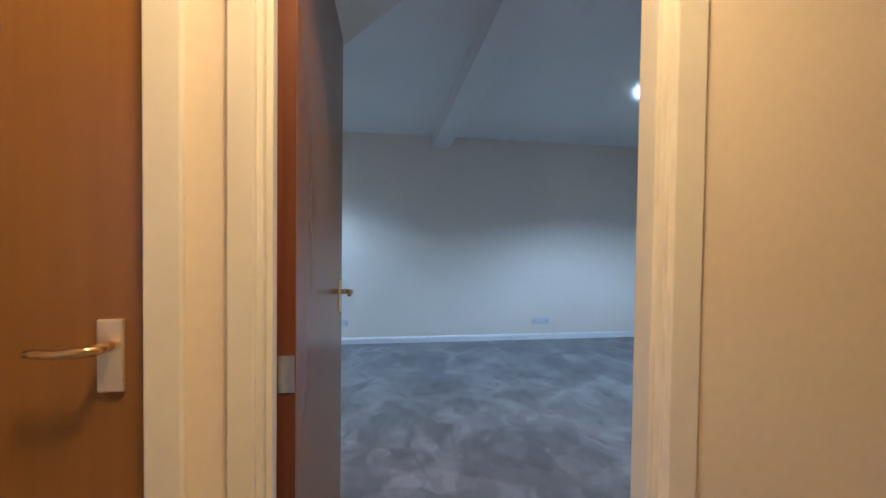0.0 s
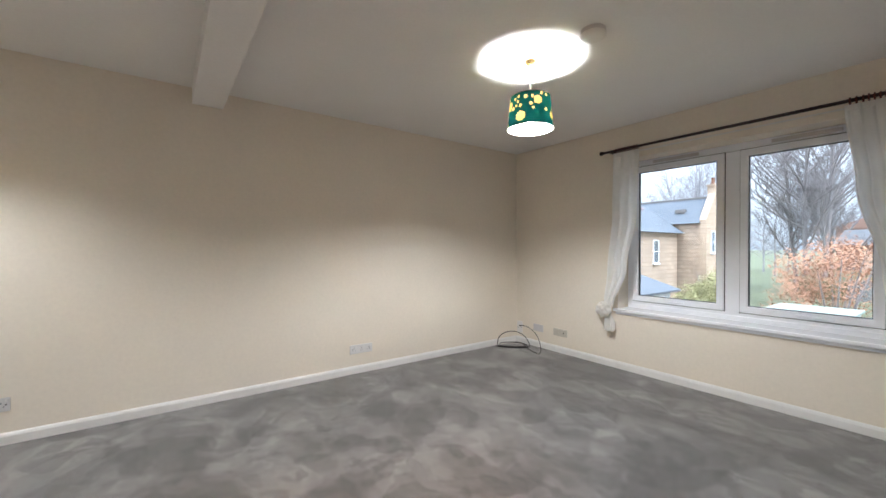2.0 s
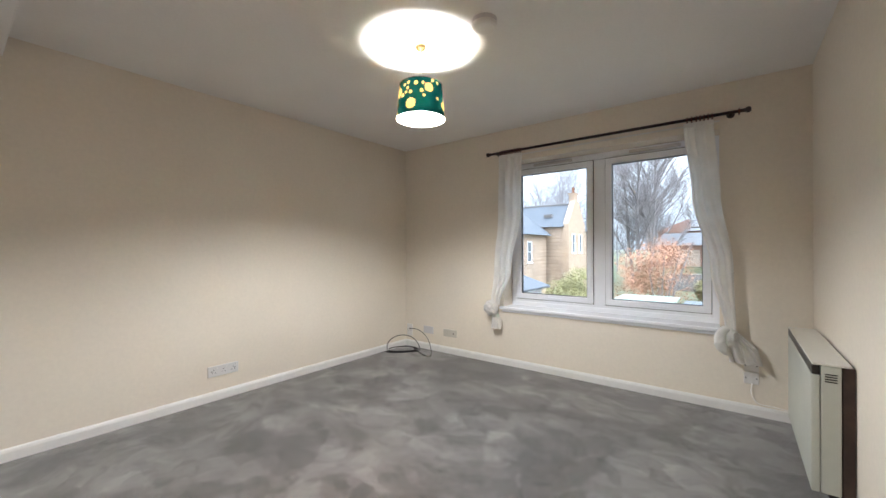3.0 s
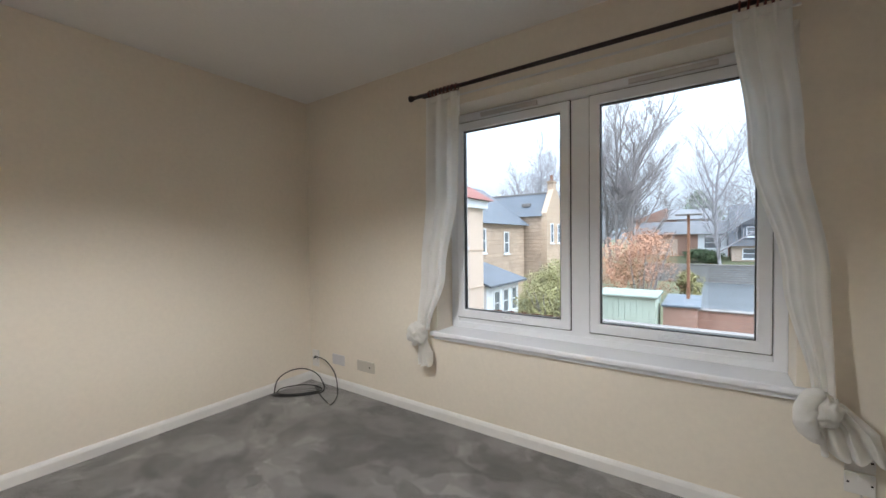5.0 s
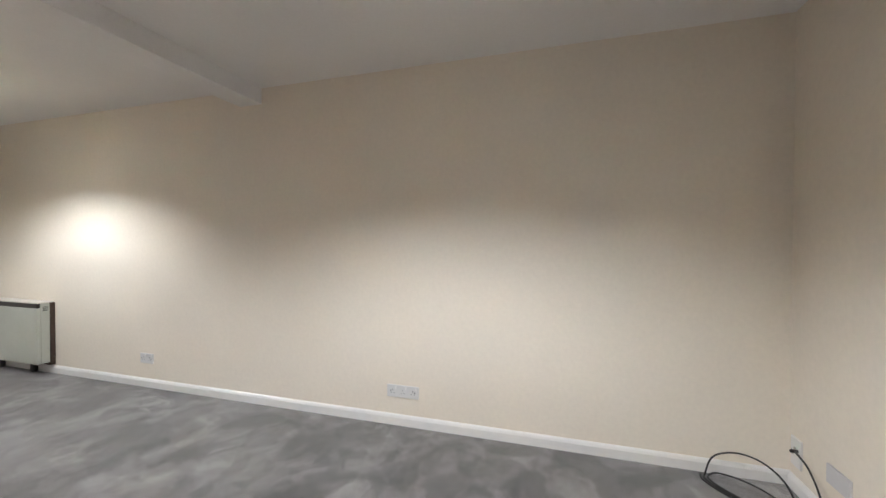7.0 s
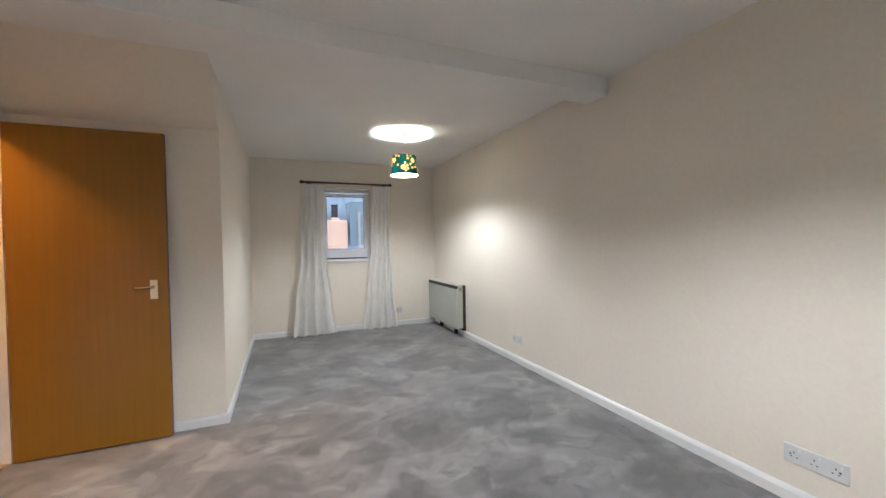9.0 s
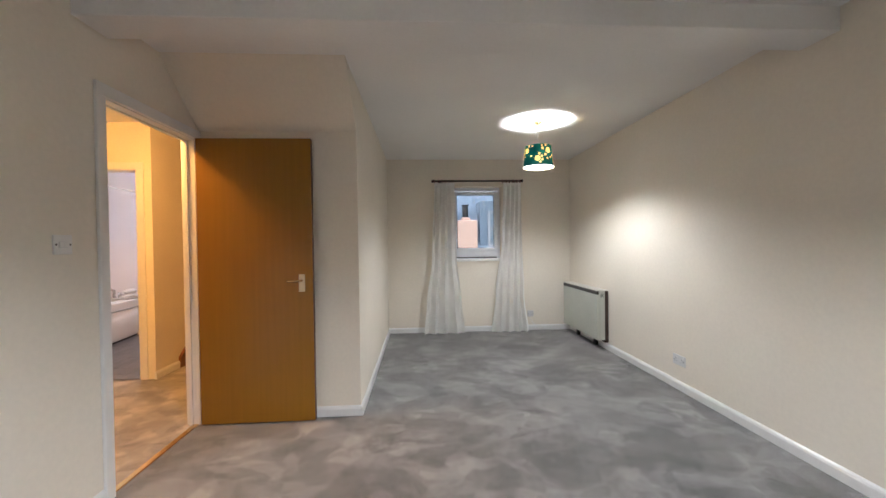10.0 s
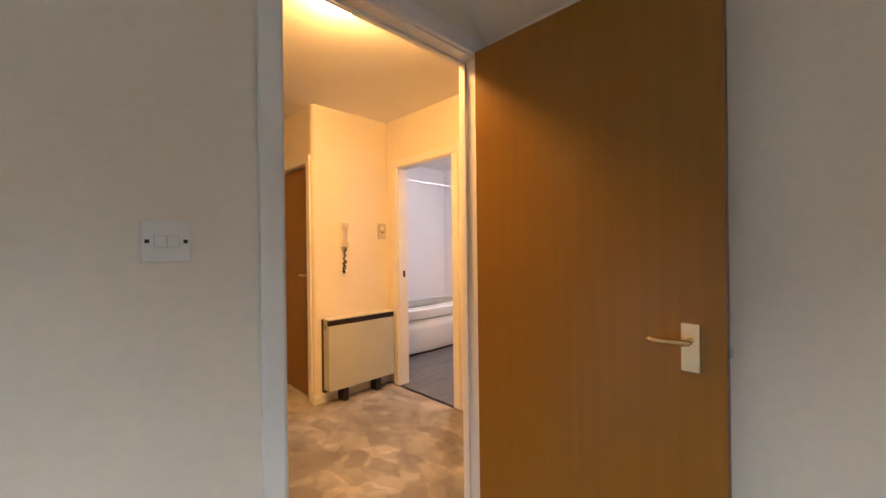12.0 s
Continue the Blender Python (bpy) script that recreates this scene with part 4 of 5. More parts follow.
long_curtain("long white curtain trailing on the carpet", [(0.0, 2.30, 2.585, WEST + 0.075), (0.5, 2.25, 2.60, WEST + 0.085), (0.8, 2.17, 2.66, WEST + 0.10), (1.0, 2.13, 2.70, WEST + 0.15)], 0.6, 4)
long_curtain("long white curtain hanging to the carpet", [(0.0, 3.28, 3.53, WEST + 0.075), (0.35, 3.25, 3.53, WEST + 0.085), (0.75, 3.14, 3.55, WEST + 0.10), (1.0, 3.08, 3.60, WEST + 0.14)], 3.1, 4)


# ---- sockets, switches and wall boxes; u runs along the wall, f is the way out of it ----
def plate(name, label, category, centre, along, out, w, h, mat, marks=(), group="", screws=True):
    """A wall plate with raised details: marks are rows of (u, v, w, h, rise, material)."""
    c, a, f = Vector(centre), Vector(along), Vector(out)
    up = Vector((0, 0, 1))
    turn = Matrix((a, f, up)).transposed().to_4x4()
    t = thing(name, centre, label, category, group)

    def add(pname, bm, m, parent, lab=""):
        bmesh.ops.transform(bm, matrix=Matrix.Translation(c) @ turn, verts=bm.verts)
        return part(pname, bm, m, parent, lab)

    body = add("plate", box(bmesh.new(), -w / 2, w / 2, 0.0, 0.010, -h / 2, h / 2, bevel=0.003), mat, t)
    for nm, u, v, mw, mh, rise, m in marks:
        add(nm, box(bmesh.new(), u - mw / 2, u + mw / 2, 0.009, 0.010 + rise, v - mh / 2, v + mh / 2, bevel=min(0.0012, rise * 0.4)), m, body)
    if screws:
        for s in (-1, 1):
            bm = bmesh.new()
            box(bm, s * w * 0.38 - 0.004, s * w * 0.38 + 0.004, 0.0095, 0.0112, -0.004, 0.004, bevel=0.0008)
            add("screw", bm, DARK_PLASTIC, body, "dark screw head")
    return t


def outlet(u):
    return [("pin_hole", u, 0.010, 0.004, 0.009, 0.0012, BLACK), ("pin_hole", u - 0.011, -0.012, 0.008, 0.004, 0.0012, BLACK), ("pin_hole", u + 0.011, -0.012, 0.008, 0.004, 0.0012, BLACK),
            ("rocker", u + 0.022, 0.024, 0.010, 0.016, 0.004, PLASTIC)]


N_OUT, E_OUT, W_OUT, S_OUT = ((1, 0, 0), (0, -1, 0)), ((0, 1, 0), (-1, 0, 0)), ((0, -1, 0), (1, 0, 0)), ((-1, 0, 0), (0, 1, 0))
plate("wall_socket", "wide white triple wall socket above the skirting", "socket", (2.29, NORTH, 0.235), *N_OUT, 0.235, 0.086, PLATE_WHITE, outlet(-0.075) + outlet(0.0) + outlet(0.075), "wall sockets")
plate("wall_socket", "white double wall socket above the skirting", "socket", (-0.134, NORTH, 0.25), *N_OUT, 0.15, 0.086, PLATE_WHITE, outlet(-0.036) + outlet(0.036), "wall sockets")
plate("wall_socket", "white single wall socket below the small window", "socket", (WEST, 3.672, 0.235), *W_OUT, 0.088, 0.088, GREY_PLASTIC, outlet(0.0), "wall sockets")
plate("aerial_socket", "white aerial socket with a black lead", "socket", (EAST, 4.20, 0.20), *E_OUT, 0.088, 0.146, PLASTIC,
      [("terminal", 0.0, 0.02, 0.014, 0.014, 0.006, STEEL), ("terminal", 0.02, -0.01, 0.012, 0.012, 0.006, STEEL)], "wall sockets")
plate("blank_plate", "plain beige double blank plate", "wall plate", (EAST, 3.894, 0.235), *E_OUT, 0.15, 0.086, GREY_PLASTIC, screws=False)
plate("telephone_socket", "yellowed double plate with a telephone socket", "socket", (EAST, 3.567, 0.235), *E_OUT, 0.19, 0.086, OLD_PLASTIC,
      [("insert", -0.05, 0.0, 0.07, 0.07, 0.002, OLD_PLASTIC), ("socket_hole", -0.05, 0.0, 0.013, 0.013, 0.003, BLACK), ("insert", 0.05, 0.0, 0.07, 0.07, 0.002, OLD_PLASTIC)], "wall sockets")
plate("spur_outlet", "white switched heater outlet by the corner", "socket", (EAST, 0.835, 0.27), *E_OUT, 0.086, 0.086, PLASTIC, [("rocker", 0.0, 0.02, 0.012, 0.02, 0.004, PLASTIC)], "wall sockets")
plate("spur_outlet", "white heater outlet stacked above another", "socket", (EAST, 0.835, 0.36), *E_OUT, 0.086, 0.086, PLASTIC, [("rocker", 0.0, 0.02, 0.012, 0.02, 0.004, PLASTIC)], "wall sockets")
plate("light_switch", "white two-gang light switch with dark screws", "switch", (1.18, SOUTH, 1.285), *S_OUT, 0.088, 0.086, PLASTIC,
      [("surround", 0.0, 0.0, 0.045, 0.026, 0.0012, GREY_PLASTIC), ("rocker", -0.011, 0.0, 0.019, 0.023, 0.004, PLASTIC), ("rocker", 0.011, 0.0, 0.019, 0.023, 0.0035, PLASTIC)])


def lead(name, label, points, r, mat, m2=None):
    """A smooth cable through points."""
    pts = [Vector(p) for p in points]
    fine = []
    for i in range(len(pts) - 1):
        p0, p1, p2, p3 = pts[max(i - 1, 0)], pts[i], pts[i + 1], pts[min(i + 2, len(pts) - 1)]
        for k in range(8):
            t = k / 8
            fine.append(0.5 * (2 * p1 + (p2 - p0) * t + (2 * p0 - 5 * p1 + 4 * p2 - p3) * t * t + (3 * p1 - p0 - 3 * p2 + p3) * t ** 3))
    fine.append(pts[-1])
    return fine


cable = thing("aerial_cable", (4.2, 4.05, 0.0), "loose coil of black aerial cable on the carpet", "cable")
path = lead("", "", [(EAST - 0.02, 4.17, 0.215), (4.44, 4.12, 0.232), (4.42, 3.98, 0.225), (4.39, 3.83, 0.15), (4.32, 3.72, 0.04), (4.24, 3.67, 0.009), (4.20, 3.66, 0.008)], 0.004, BLACK)
part("lead", tube(bmesh.new(), path, 0.0042, 8), BLACK, cable, smooth=True)
part("plug", tube(bmesh.new(), [(EAST - 0.012, 4.18, 0.215), (EAST - 0.05, 4.157, 0.224)], 0.008, 10), BLACK, cable, smooth=True)
ring_pts = []
for k in range(30):
    a = math.pi + k / 30 * 2 * math.pi * 2.7
    s = 1.0 - 0.10 * (k // 11)
    high = 0.17 if k < 11 else 0.03
    along, across = 0.205 * s * math.cos(a), 0.075 * s * math.sin(a)
    ring_pts.append((4.205 + 0.707 * (along + across), 4.065 + 0.707 * (across - along), 0.012 + high * max(0.0, math.sin(a)) + 0.005 * (k // 11)))
ring_pts.append((4.27, 3.86, 0.008))
ring_pts.append((4.205, 3.69, 0.008))
part("coil", tube(bmesh.new(), lead("", "", ring_pts, 0.004, BLACK), 0.0045, 8), BLACK, cable, smooth=True)
part("connector", tube(bmesh.new(), [(4.205, 3.69, 0.008), (4.20, 3.66, 0.008)], 0.006, 8), STEEL, cable, "bright metal plug", smooth=True)
hcable = thing("heater_cable", (WEST + 0.05, 3.8, 0.0), "thin white flex from the wall socket to the heater", "cable")
part("flex", tube(bmesh.new(), lead("", "", [(WEST + 0.02, 3.66, 0.20), (WEST + 0.05, 3.70, 0.10), (WEST + 0.09, 3.80, 0.07), (WEST + 0.10, 3.92, 0.02), (WEST + 0.08, 4.05, 0.008), (WEST + 0.12, 4.16, 0.008)], 0.003, PLASTIC), 0.0035, 8), PLASTIC, hcable, smooth=True)
scable = thing("heater_cable", (EAST - 0.03, 0.8, 0.0), "thin white flex from the outlet to the heater", "cable")
part("flex", tube(bmesh.new(), lead("", "", [(EAST - 0.012, 0.83, 0.228), (EAST - 0.02, 0.835, 0.16), (EAST - 0.026, 0.80, 0.10), (EAST - 0.03, 0.72, 0.095), (EAST - 0.08, 0.6, 0.10)], 0.003, PLASTIC), 0.0035, 8), PLASTIC, scable, smooth=True)

# ---- hall things ----
phone = thing("entry_phone", (-0.39, HALL_S, 1.4), "grey door entry handset with a curled cord", "entry phone")
part("cradle", boxes((-0.425, -0.355, HALL_S, HALL_S + 0.03, 1.28, 1.50), bevel=0.006), PLASTIC, phone)
part("handset", boxes((-0.40, -0.358, HALL_S + 0.03, HALL_S + 0.052, 1.30, 1.49), (-0.402, -0.356, HALL_S + 0.03, HALL_S + 0.068, 1.44, 1.492), (-0.402, -0.356, HALL_S + 0.03, HALL_S + 0.065, 1.285, 1.33), bevel=0.007), OLD_PLASTIC, phone, "grey handset")
coil = [(-0.395 + 0.009 * math.cos(k * 0.9) + 0.02 * math.sin(k / 60 * math.pi), HALL_S + 0.02 + 0.009 * math.sin(k * 0.9), 1.285 - 0.22 * math.sin(min(k, 45) / 45 * math.pi / 2) + (0.1 * (k - 45) / 15 if k > 45 else 0)) for k in range(61)]
part("cord", tube(bmesh.new(), coil, 0.0048, 6), DARK_PLASTIC, phone, "dark curled cord", smooth=True)
plate("heating_switch", "white switch box with a red lamp", "switch", (-0.79, HALL_S, 1.43), (-1, 0, 0), (0, 1, 0), 0.088, 0.146, OLD_PLASTIC,
      [("rocker", 0.0, 0.03, 0.03, 0.03, 0.004, PLASTIC), ("lens", 0.0, -0.01, 0.016, 0.016, 0.004, RING)])

stair = thing("staircase", (-1.27, -0.05, 0.0), "carpeted stairs with a red-brown wooden string", "stairs", kind="structure")
for k in range(5):
    part("step", boxes((-2.84, -1.29 - 0.24 * k, -0.44, 0.36, 0.185 * k + 0.001, 0.185 * (k + 1)), bevel=0.008), HALL_CARPET, stair)
bm = bmesh.new()
lo, hi = [], []
for x, z in ((-1.20, 0.0), (-1.205, 0.11), (-2.6, 1.18), (-2.6, 0.72), (-1.62, 0.0)):
    lo.append(bm.verts.new((x, -0.47, z)))
    hi.append(bm.verts.new((x, -0.445, z)))
bm.faces.new(lo)
bm.faces.new(hi[::-1])
for k in range(5):
    bm.faces.new((lo[k], lo[(k + 1) % 5], hi[(k + 1) % 5], hi[k]))
part("string", bm, STAIN, stair, "red-brown stained string board")
rail = thing("handrail", (-1.5, -0.42, 0.9), "red-brown wooden wall handrail", "handrail", kind="structure")
part("rail", tube(bmesh.new(), [(-1.33, -0.415, 0.955), (-1.36, -0.415, 0.985), (-2.30, -0.415, 1.90)], [0.024, 0.03, 0.03], 10), STAIN, rail, smooth=True)
bm = tube(bmesh.new(), [(-1.43, -0.47, 0.86), (-1.43, -0.43, 0.87), (-1.43, -0.42, 1.03)], 0.009, 8)
part("bracket", bm, STEEL, rail)

# ---- bathroom things ----
tub = thing("bathtub", (-2.05, -2.3, 0.0), "white acrylic bathtub with a bowed front panel", "bathtub")


def bowed(x, bow):
    """The front line of the bath at x, bowed out towards its middle."""
    return -1.985 + bow * math.sin(math.pi * (x + 2.84) / 1.82)


def bowed_band(bm, rows, bow, back):
    """A curved apron: rows of (set back, z) run along the bowed front, with a plain back."""
    steps = 24
    grid = [[bm.verts.new((-2.84 + 1.82 * i / steps, bowed(-2.84 + 1.82 * i / steps, bow) - u, z)) for u, z in rows] for i in range(steps + 1)]
    rear = [[bm.verts.new((v.co.x, back, v.co.z)) for v in line] for line in (grid[0], grid[-1])]
    for a, b in zip(grid, grid[1:]):
        for k in range(len(rows) - 1):
            bm.faces.new((a[k], b[k], b[k + 1], a[k + 1]))
    for line, far_line in ((grid[0], rear[0]), (grid[-1], rear[1])):
        for k in range(len(rows) - 1):
            bm.faces.new((line[k], line[k + 1], far_line[k + 1], far_line[k]))
    return grid


bm = bmesh.new()
bowed_band(bm, [(0.05, 0.03), (0.03, 0.10), (0.012, 0.30), (0.008, 0.415), (0.03, 0.425)], 0.11, -2.02)
part("panel", bm, ACRYLIC, tub, smooth=True)
bm = bmesh.new()
bowed_band(bm, [(0.07, 0.0), (0.07, 0.035)], 0.11, -2.06)
part("plinth", bm, DARK_PLASTIC, tub, "dark plinth under the panel")
bm = slab((-2.845, -2.77, -1.12, -1.0), (-2.69, -2.62, -2.02, -1.99), {(1, 1)}, lambda u, v, w: (u, v, 0.55 - w), 0.12)
band = bowed_band(bm, [(0.02, 0.428), (0.0, 0.44), (-0.012, 0.535), (-0.006, 0.548), (0.012, 0.551)], 0.12, -2.0)
inner = [bm.verts.new((line[-1].co.x, -2.0, 0.551)) for line in band]
for k in range(len(band) - 1):
    bm.faces.new((band[k][-1], band[k + 1][-1], inner[k + 1], inner[k]))
part("rim", bm, ACRYLIC, tub)
bm = bmesh.new()
box(bm, -2.77, -1.12, -2.62, -2.02, 0.12, 0.55, bevel=0.1, segments=4)
for f in [f for f in bm.faces if f.normal.z > 0.9 and f.calc_center_median().z > 0.5]:
    bm.faces.remove(f)
part("basin", bm, ACRYLIC, tub, smooth=True)
bm = tube(bmesh.new(), [(-2.80, -2.32, 0.55), (-2.80, -2.32, 0.66), (-2.74, -2.32, 0.68), (-2.68, -2.32, 0.65)], 0.016, 10)
tube(bm, [(-2.80, -2.40, 0.55), (-2.80, -2.40, 0.63)], 0.02, 10)
tube(bm, [(-2.80, -2.24, 0.55), (-2.80, -2.24, 0.63)], 0.02, 10)
part("tap", bm, STEEL, tub, "chrome bath taps", smooth=True)
towel = thing("towel", (-2.66, -1.98, 0.55), "folded white towel on the bath rim", "towel")
part("fold", crumple(bmesh.new(), (-2.66, -1.99, 0.59), (0.13, 0.05, 0.04), 5.0, 0.15), TOWEL, towel, smooth=True)
part("fold", crumple(bmesh.new(), (-2.64, -1.99, 0.655), (0.10, 0.045, 0.035), 8.0, 0.15), TOWEL, towel, smooth=True)
srail = thing("shower_rail", (-1.9, -1.98, 2.05), "white shower curtain rail over the bath", "rail")
part("rod", tube(bmesh.new(), [(-2.85, -1.98, 2.07), (-0.95, -1.98, 2.07)], 0.011, 10), PLASTIC, srail, smooth=True)
rnd = random.Random(3)
bath_floor = structure("floor_bathroom", boxes((-2.9, -0.87, -2.75, -0.56, -0.14, -0.006)), DARK_PLASTIC, "dark grey vinyl planks", "floor")
shared = None
for i in range(10):
    for j in range(3):
        x0 = -2.84 + 0.2 * i
        y0 = -2.65 + 0.9 * j - 0.3 * (i % 3)
        ob = part("plank", boxes((x0 + 0.001, x0 + 0.199, max(y0, -2.69) + 0.001, min(y0 + 0.899, -0.56), -0.0055, 0.0)), VINYL, bath_floor) if min(y0 + 0.9, -0.56) > max(y0, -2.69) + 0.05 else None


# ---- outside: the street and gardens east of the flat, the neighbour west of it ----
GROUND = -3.0
structure("ground", boxes((-400, 900, -600, 600, GROUND - 0.2, GROUND)), GRASS, "rough winter grass and earth", "ground")
structure("road", boxes((20.0, 44.7, -40.0, 1.7, GROUND, GROUND + 0.03)), TARMAC, "wet grey tarmac", "road")


def far_window(parent, x0, x1, y0, y1, z0, z1, out, mat=UPVC, cross=True):
    """A window on an outer wall: frame, sill and dark pane, set on the face whose way out is given."""
    ox, oy = out
    bm = bmesh.new()
    if oy:
        y = y0
        for a in ((x0, x0 + 0.07, z0, z1), (x1 - 0.07, x1, z0, z1), (x0 + 0.07, x1 - 0.07, z1 - 0.07, z1), (x0 + 0.07, x1 - 0.07, z0, z0 + 0.07)):
            box(bm, a[0], a[1], y + oy * 0.04, y - oy * 0.02, a[2], a[3])
        if cross:
            box(bm, x0 + 0.07, x1 - 0.07, y + oy * 0.035, y - oy * 0.02, (z0 + z1) / 2 - 0.025, (z0 + z1) / 2 + 0.025)
        box(bm, x0 - 0.06, x1 + 0.06, y + oy * 0.10, y - oy * 0.02, z0 - 0.08, z0 - 0.001)
        pane = boxes((x0 + 0.06, x1 - 0.06, y + oy * 0.015, y - oy * 0.01, z0 + 0.06, z1 - 0.06))
    else:
        x = x0
        for a in ((y0, y0 + 0.07, z0, z1), (y1 - 0.07, y1, z0, z1), (y0 + 0.07, y1 - 0.07, z1 - 0.07, z1), (y0 + 0.07, y1 - 0.07, z0, z0 + 0.07)):
            box(bm, x + ox * 0.04, x - ox * 0.02, a[0], a[1], a[2], a[3])
        if cross:
            box(bm, x + ox * 0.035, x - ox * 0.02, y0 + 0.07, y1 - 0.07, (z0 + z1) / 2 - 0.025, (z0 + z1) / 2 + 0.025)
        box(bm, x + ox * 0.10, x - ox * 0.02, y0 - 0.06, y1 + 0.06, z0 - 0.08, z0 - 0.001)
        pane = boxes((x + ox * 0.015, x - ox * 0.01, y0 + 0.06, y1 - 0.06, z0 + 0.06, z1 - 0.06))
    w = part("window", bm, mat, parent)
    part("pane", pane, DARK_GLASS, w)
    return w


def roof_mesh(x0, x1, y0, y1, eave, ridge, hip=0.0, axis="x"):
    """A pitched roof as a closed body; hip shortens the ridge at both ends."""
    bm = bmesh.new()
    if axis == "x":
        ym = (y0 + y1) / 2
        top = [(x0 + hip, ym, ridge), (x1 - hip, ym, ridge)]
    else:
        xm = (x0 + x1) / 2
        top = [(xm, y0 + hip, ridge), (xm, y1 - hip, ridge)]
    c = [bm.verts.new(p) for p in ((x0, y0, eave), (x1, y0, eave), (x1, y1, eave), (x0, y1, eave))]
    t = [bm.verts.new(p) for p in top]
    bm.faces.new(c[::-1])
    if axis == "x":
        rows = ((c[0], c[1], t[1], t[0]), (c[2], c[3], t[0], t[1]), (c[1], c[2], t[1]), (c[3], c[0], t[0]))
    else:
        rows = ((c[1], c[2], t[1], t[0]), (c[3], c[0], t[0], t[1]), (c[0], c[1], t[0]), (c[2], c[3], t[1]))
    for r in rows:
        bm.faces.new(r)
    return bm


def chimney(parent, x, y, z0, z1, w, mat, pots=2):
    bm = boxes((x - w / 2, x + w / 2, y - w * 0.35, y + w * 0.35, z0, z1), (x - w / 2 - 0.06, x + w / 2 + 0.06, y - w * 0.35 - 0.06, y + w * 0.35 + 0.06, z1, z1 + 0.12))
    c = part("chimney", bm, mat, parent)
    for k in range(pots):
        px = x - w / 2 + w * (k + 0.5) / pots
        part("pot", lathe(bmesh.new(), (px, y, z1 + 0.12), [(0.13, 0.0), (0.10, 0.1), (0.09, 0.4), (0.12, 0.45)], 10), RUST, c)


# pale rendered house with a red hipped roof
h = thing("house", (11.5, 12.0, GROUND), "pale peach rendered house with a red tiled hipped roof", "house", "houses outside")
part("wall", boxes((7.0, 15.6, 8.6, 15.5, GROUND, 2.72)), RENDER_WALL, h)
part("fascia", boxes((6.9, 15.75, 8.45, 15.6, 2.42, 2.72)), UPVC, h, "white eaves board")
part("string_course", boxes((6.97, 15.63, 8.57, 15.53, 0.80, 0.84), (6.97, 15.63, 8.57, 15.53, -0.62, -0.58)), STONE, h)
part("roof", roof_mesh(6.6, 15.95, 8.25, 15.85, 2.73, 5.6, 3.6), RED_TILE, h)
chimney(h, 13.2, 12.05, 4.2, 5.9, 0.5, STONE, 1)
far_window(h, 13.55, 14.3, 8.6, 8.6, 0.95, 2.15, (0, -1))
far_window(h, 13.55, 14.3, 8.6, 8.6, -2.0, -0.85, (0, -1))
far_window(h, 9.2, 9.95, 8.6, 8.6, 0.95, 2.15, (0, -1))

# stone houses with slate roofs
h = thing("house", (24.0, 14.5, GROUND), "buff sandstone house with a blue-grey slate roof", "house", "houses outside")
part("wall", boxes((19.0, 27.5, 11.9, 18.5, GROUND, 2.15)), STONE, h)
part("roof", roof_mesh(18.7, 27.8, 11.55, 18.8, 2.15, 4.9, 0.2), SLATE, h)
chimney(h, 22.5, 15.1, 4.3, 5.9, 0.9, STONE, 3)
for x in (20.4, 21.3):
    far_window(h, x, x + 0.62, 11.9, 11.9, 0.45, 1.85, (0, -1))
far_window(h, 24.3, 25.0, 11.9, 11.9, 0.3, 1.7, (0, -1))
far_window(h, 24.3, 25.0, 11.9, 11.9, -2.2, -0.9, (0, -1))
h = thing("house", (31.5, 13.0, GROUND), "sandstone house with a gable and slate roof", "house", "houses outside")
part("wall", boxes((28.0, 31.6, 10.5, 18.0, GROUND, 2.78), (31.6, 38.0, 12.2, 18.0, GROUND, 2.78)), STONE, h)
part("roof", roof_mesh(27.75, 31.85, 10.75, 18.2, 2.78, 4.55, 0.05, "y"), SLATE, h)
part("roof", roof_mesh(31.0, 38.3, 11.9, 18.3, 2.78, 4.75, 0.1), SLATE, h)
part("ridge_tiles", boxes((29.72, 29.88, 10.8, 18.1, 4.5, 4.62)), COPING, h, "pale ridge tiles")
part("skylight", boxes((28.55, 29.0, 11.9, 12.5, 3.55, 3.78)), COPING, h)
bm = bmesh.new()
g = [bm.verts.new(p) for p in ((27.95, 10.42, GROUND), (31.65, 10.42, GROUND), (31.65, 10.42, 3.0), (30.2, 10.42, 4.75), (29.4, 10.42, 4.75), (27.95, 10.42, 3.0))]
g2 = [bm.verts.new(v.co + Vector((0, 0.4, 0))) for v in g]
bm.faces.new(g)
bm.faces.new(g2[::-1])
for k in range(6):
    bm.faces.new((g[k], g[(k + 1) % 6], g2[(k + 1) % 6], g2[k]))
part("gable", bm, PALE_STONE, h, "paler dressed sandstone gable")
chimney(h, 29.8, 10.7, 4.6, 5.25, 0.62, PALE_STONE, 1)
for k in range(18):
    part("quoin", boxes((27.93, 28.35 - 0.12 * (k % 2), 10.40, 10.9 - 0.12 * (k % 2), GROUND + 0.32 * k, GROUND + 0.32 * k + 0.30)), PALE_STONE, h)
for x in (28.7, 30.2):
    far_window(h, x, x + 0.6, 10.42, 10.42, 0.9, 2.3, (0, -1))
far_window(h, 28.0, 28.0, 12.6, 13.3, 0.5, 1.9, (-1, 0))
lean = thing("outbuilding", (17.5, 9.8, GROUND), "low white outbuilding with a slate roof", "outbuilding", "houses outside")
part("wall", boxes((16.4, 19.6, 8.9, 11.5, GROUND, -0.75)), UPVC, lean)
bm = bmesh.new()
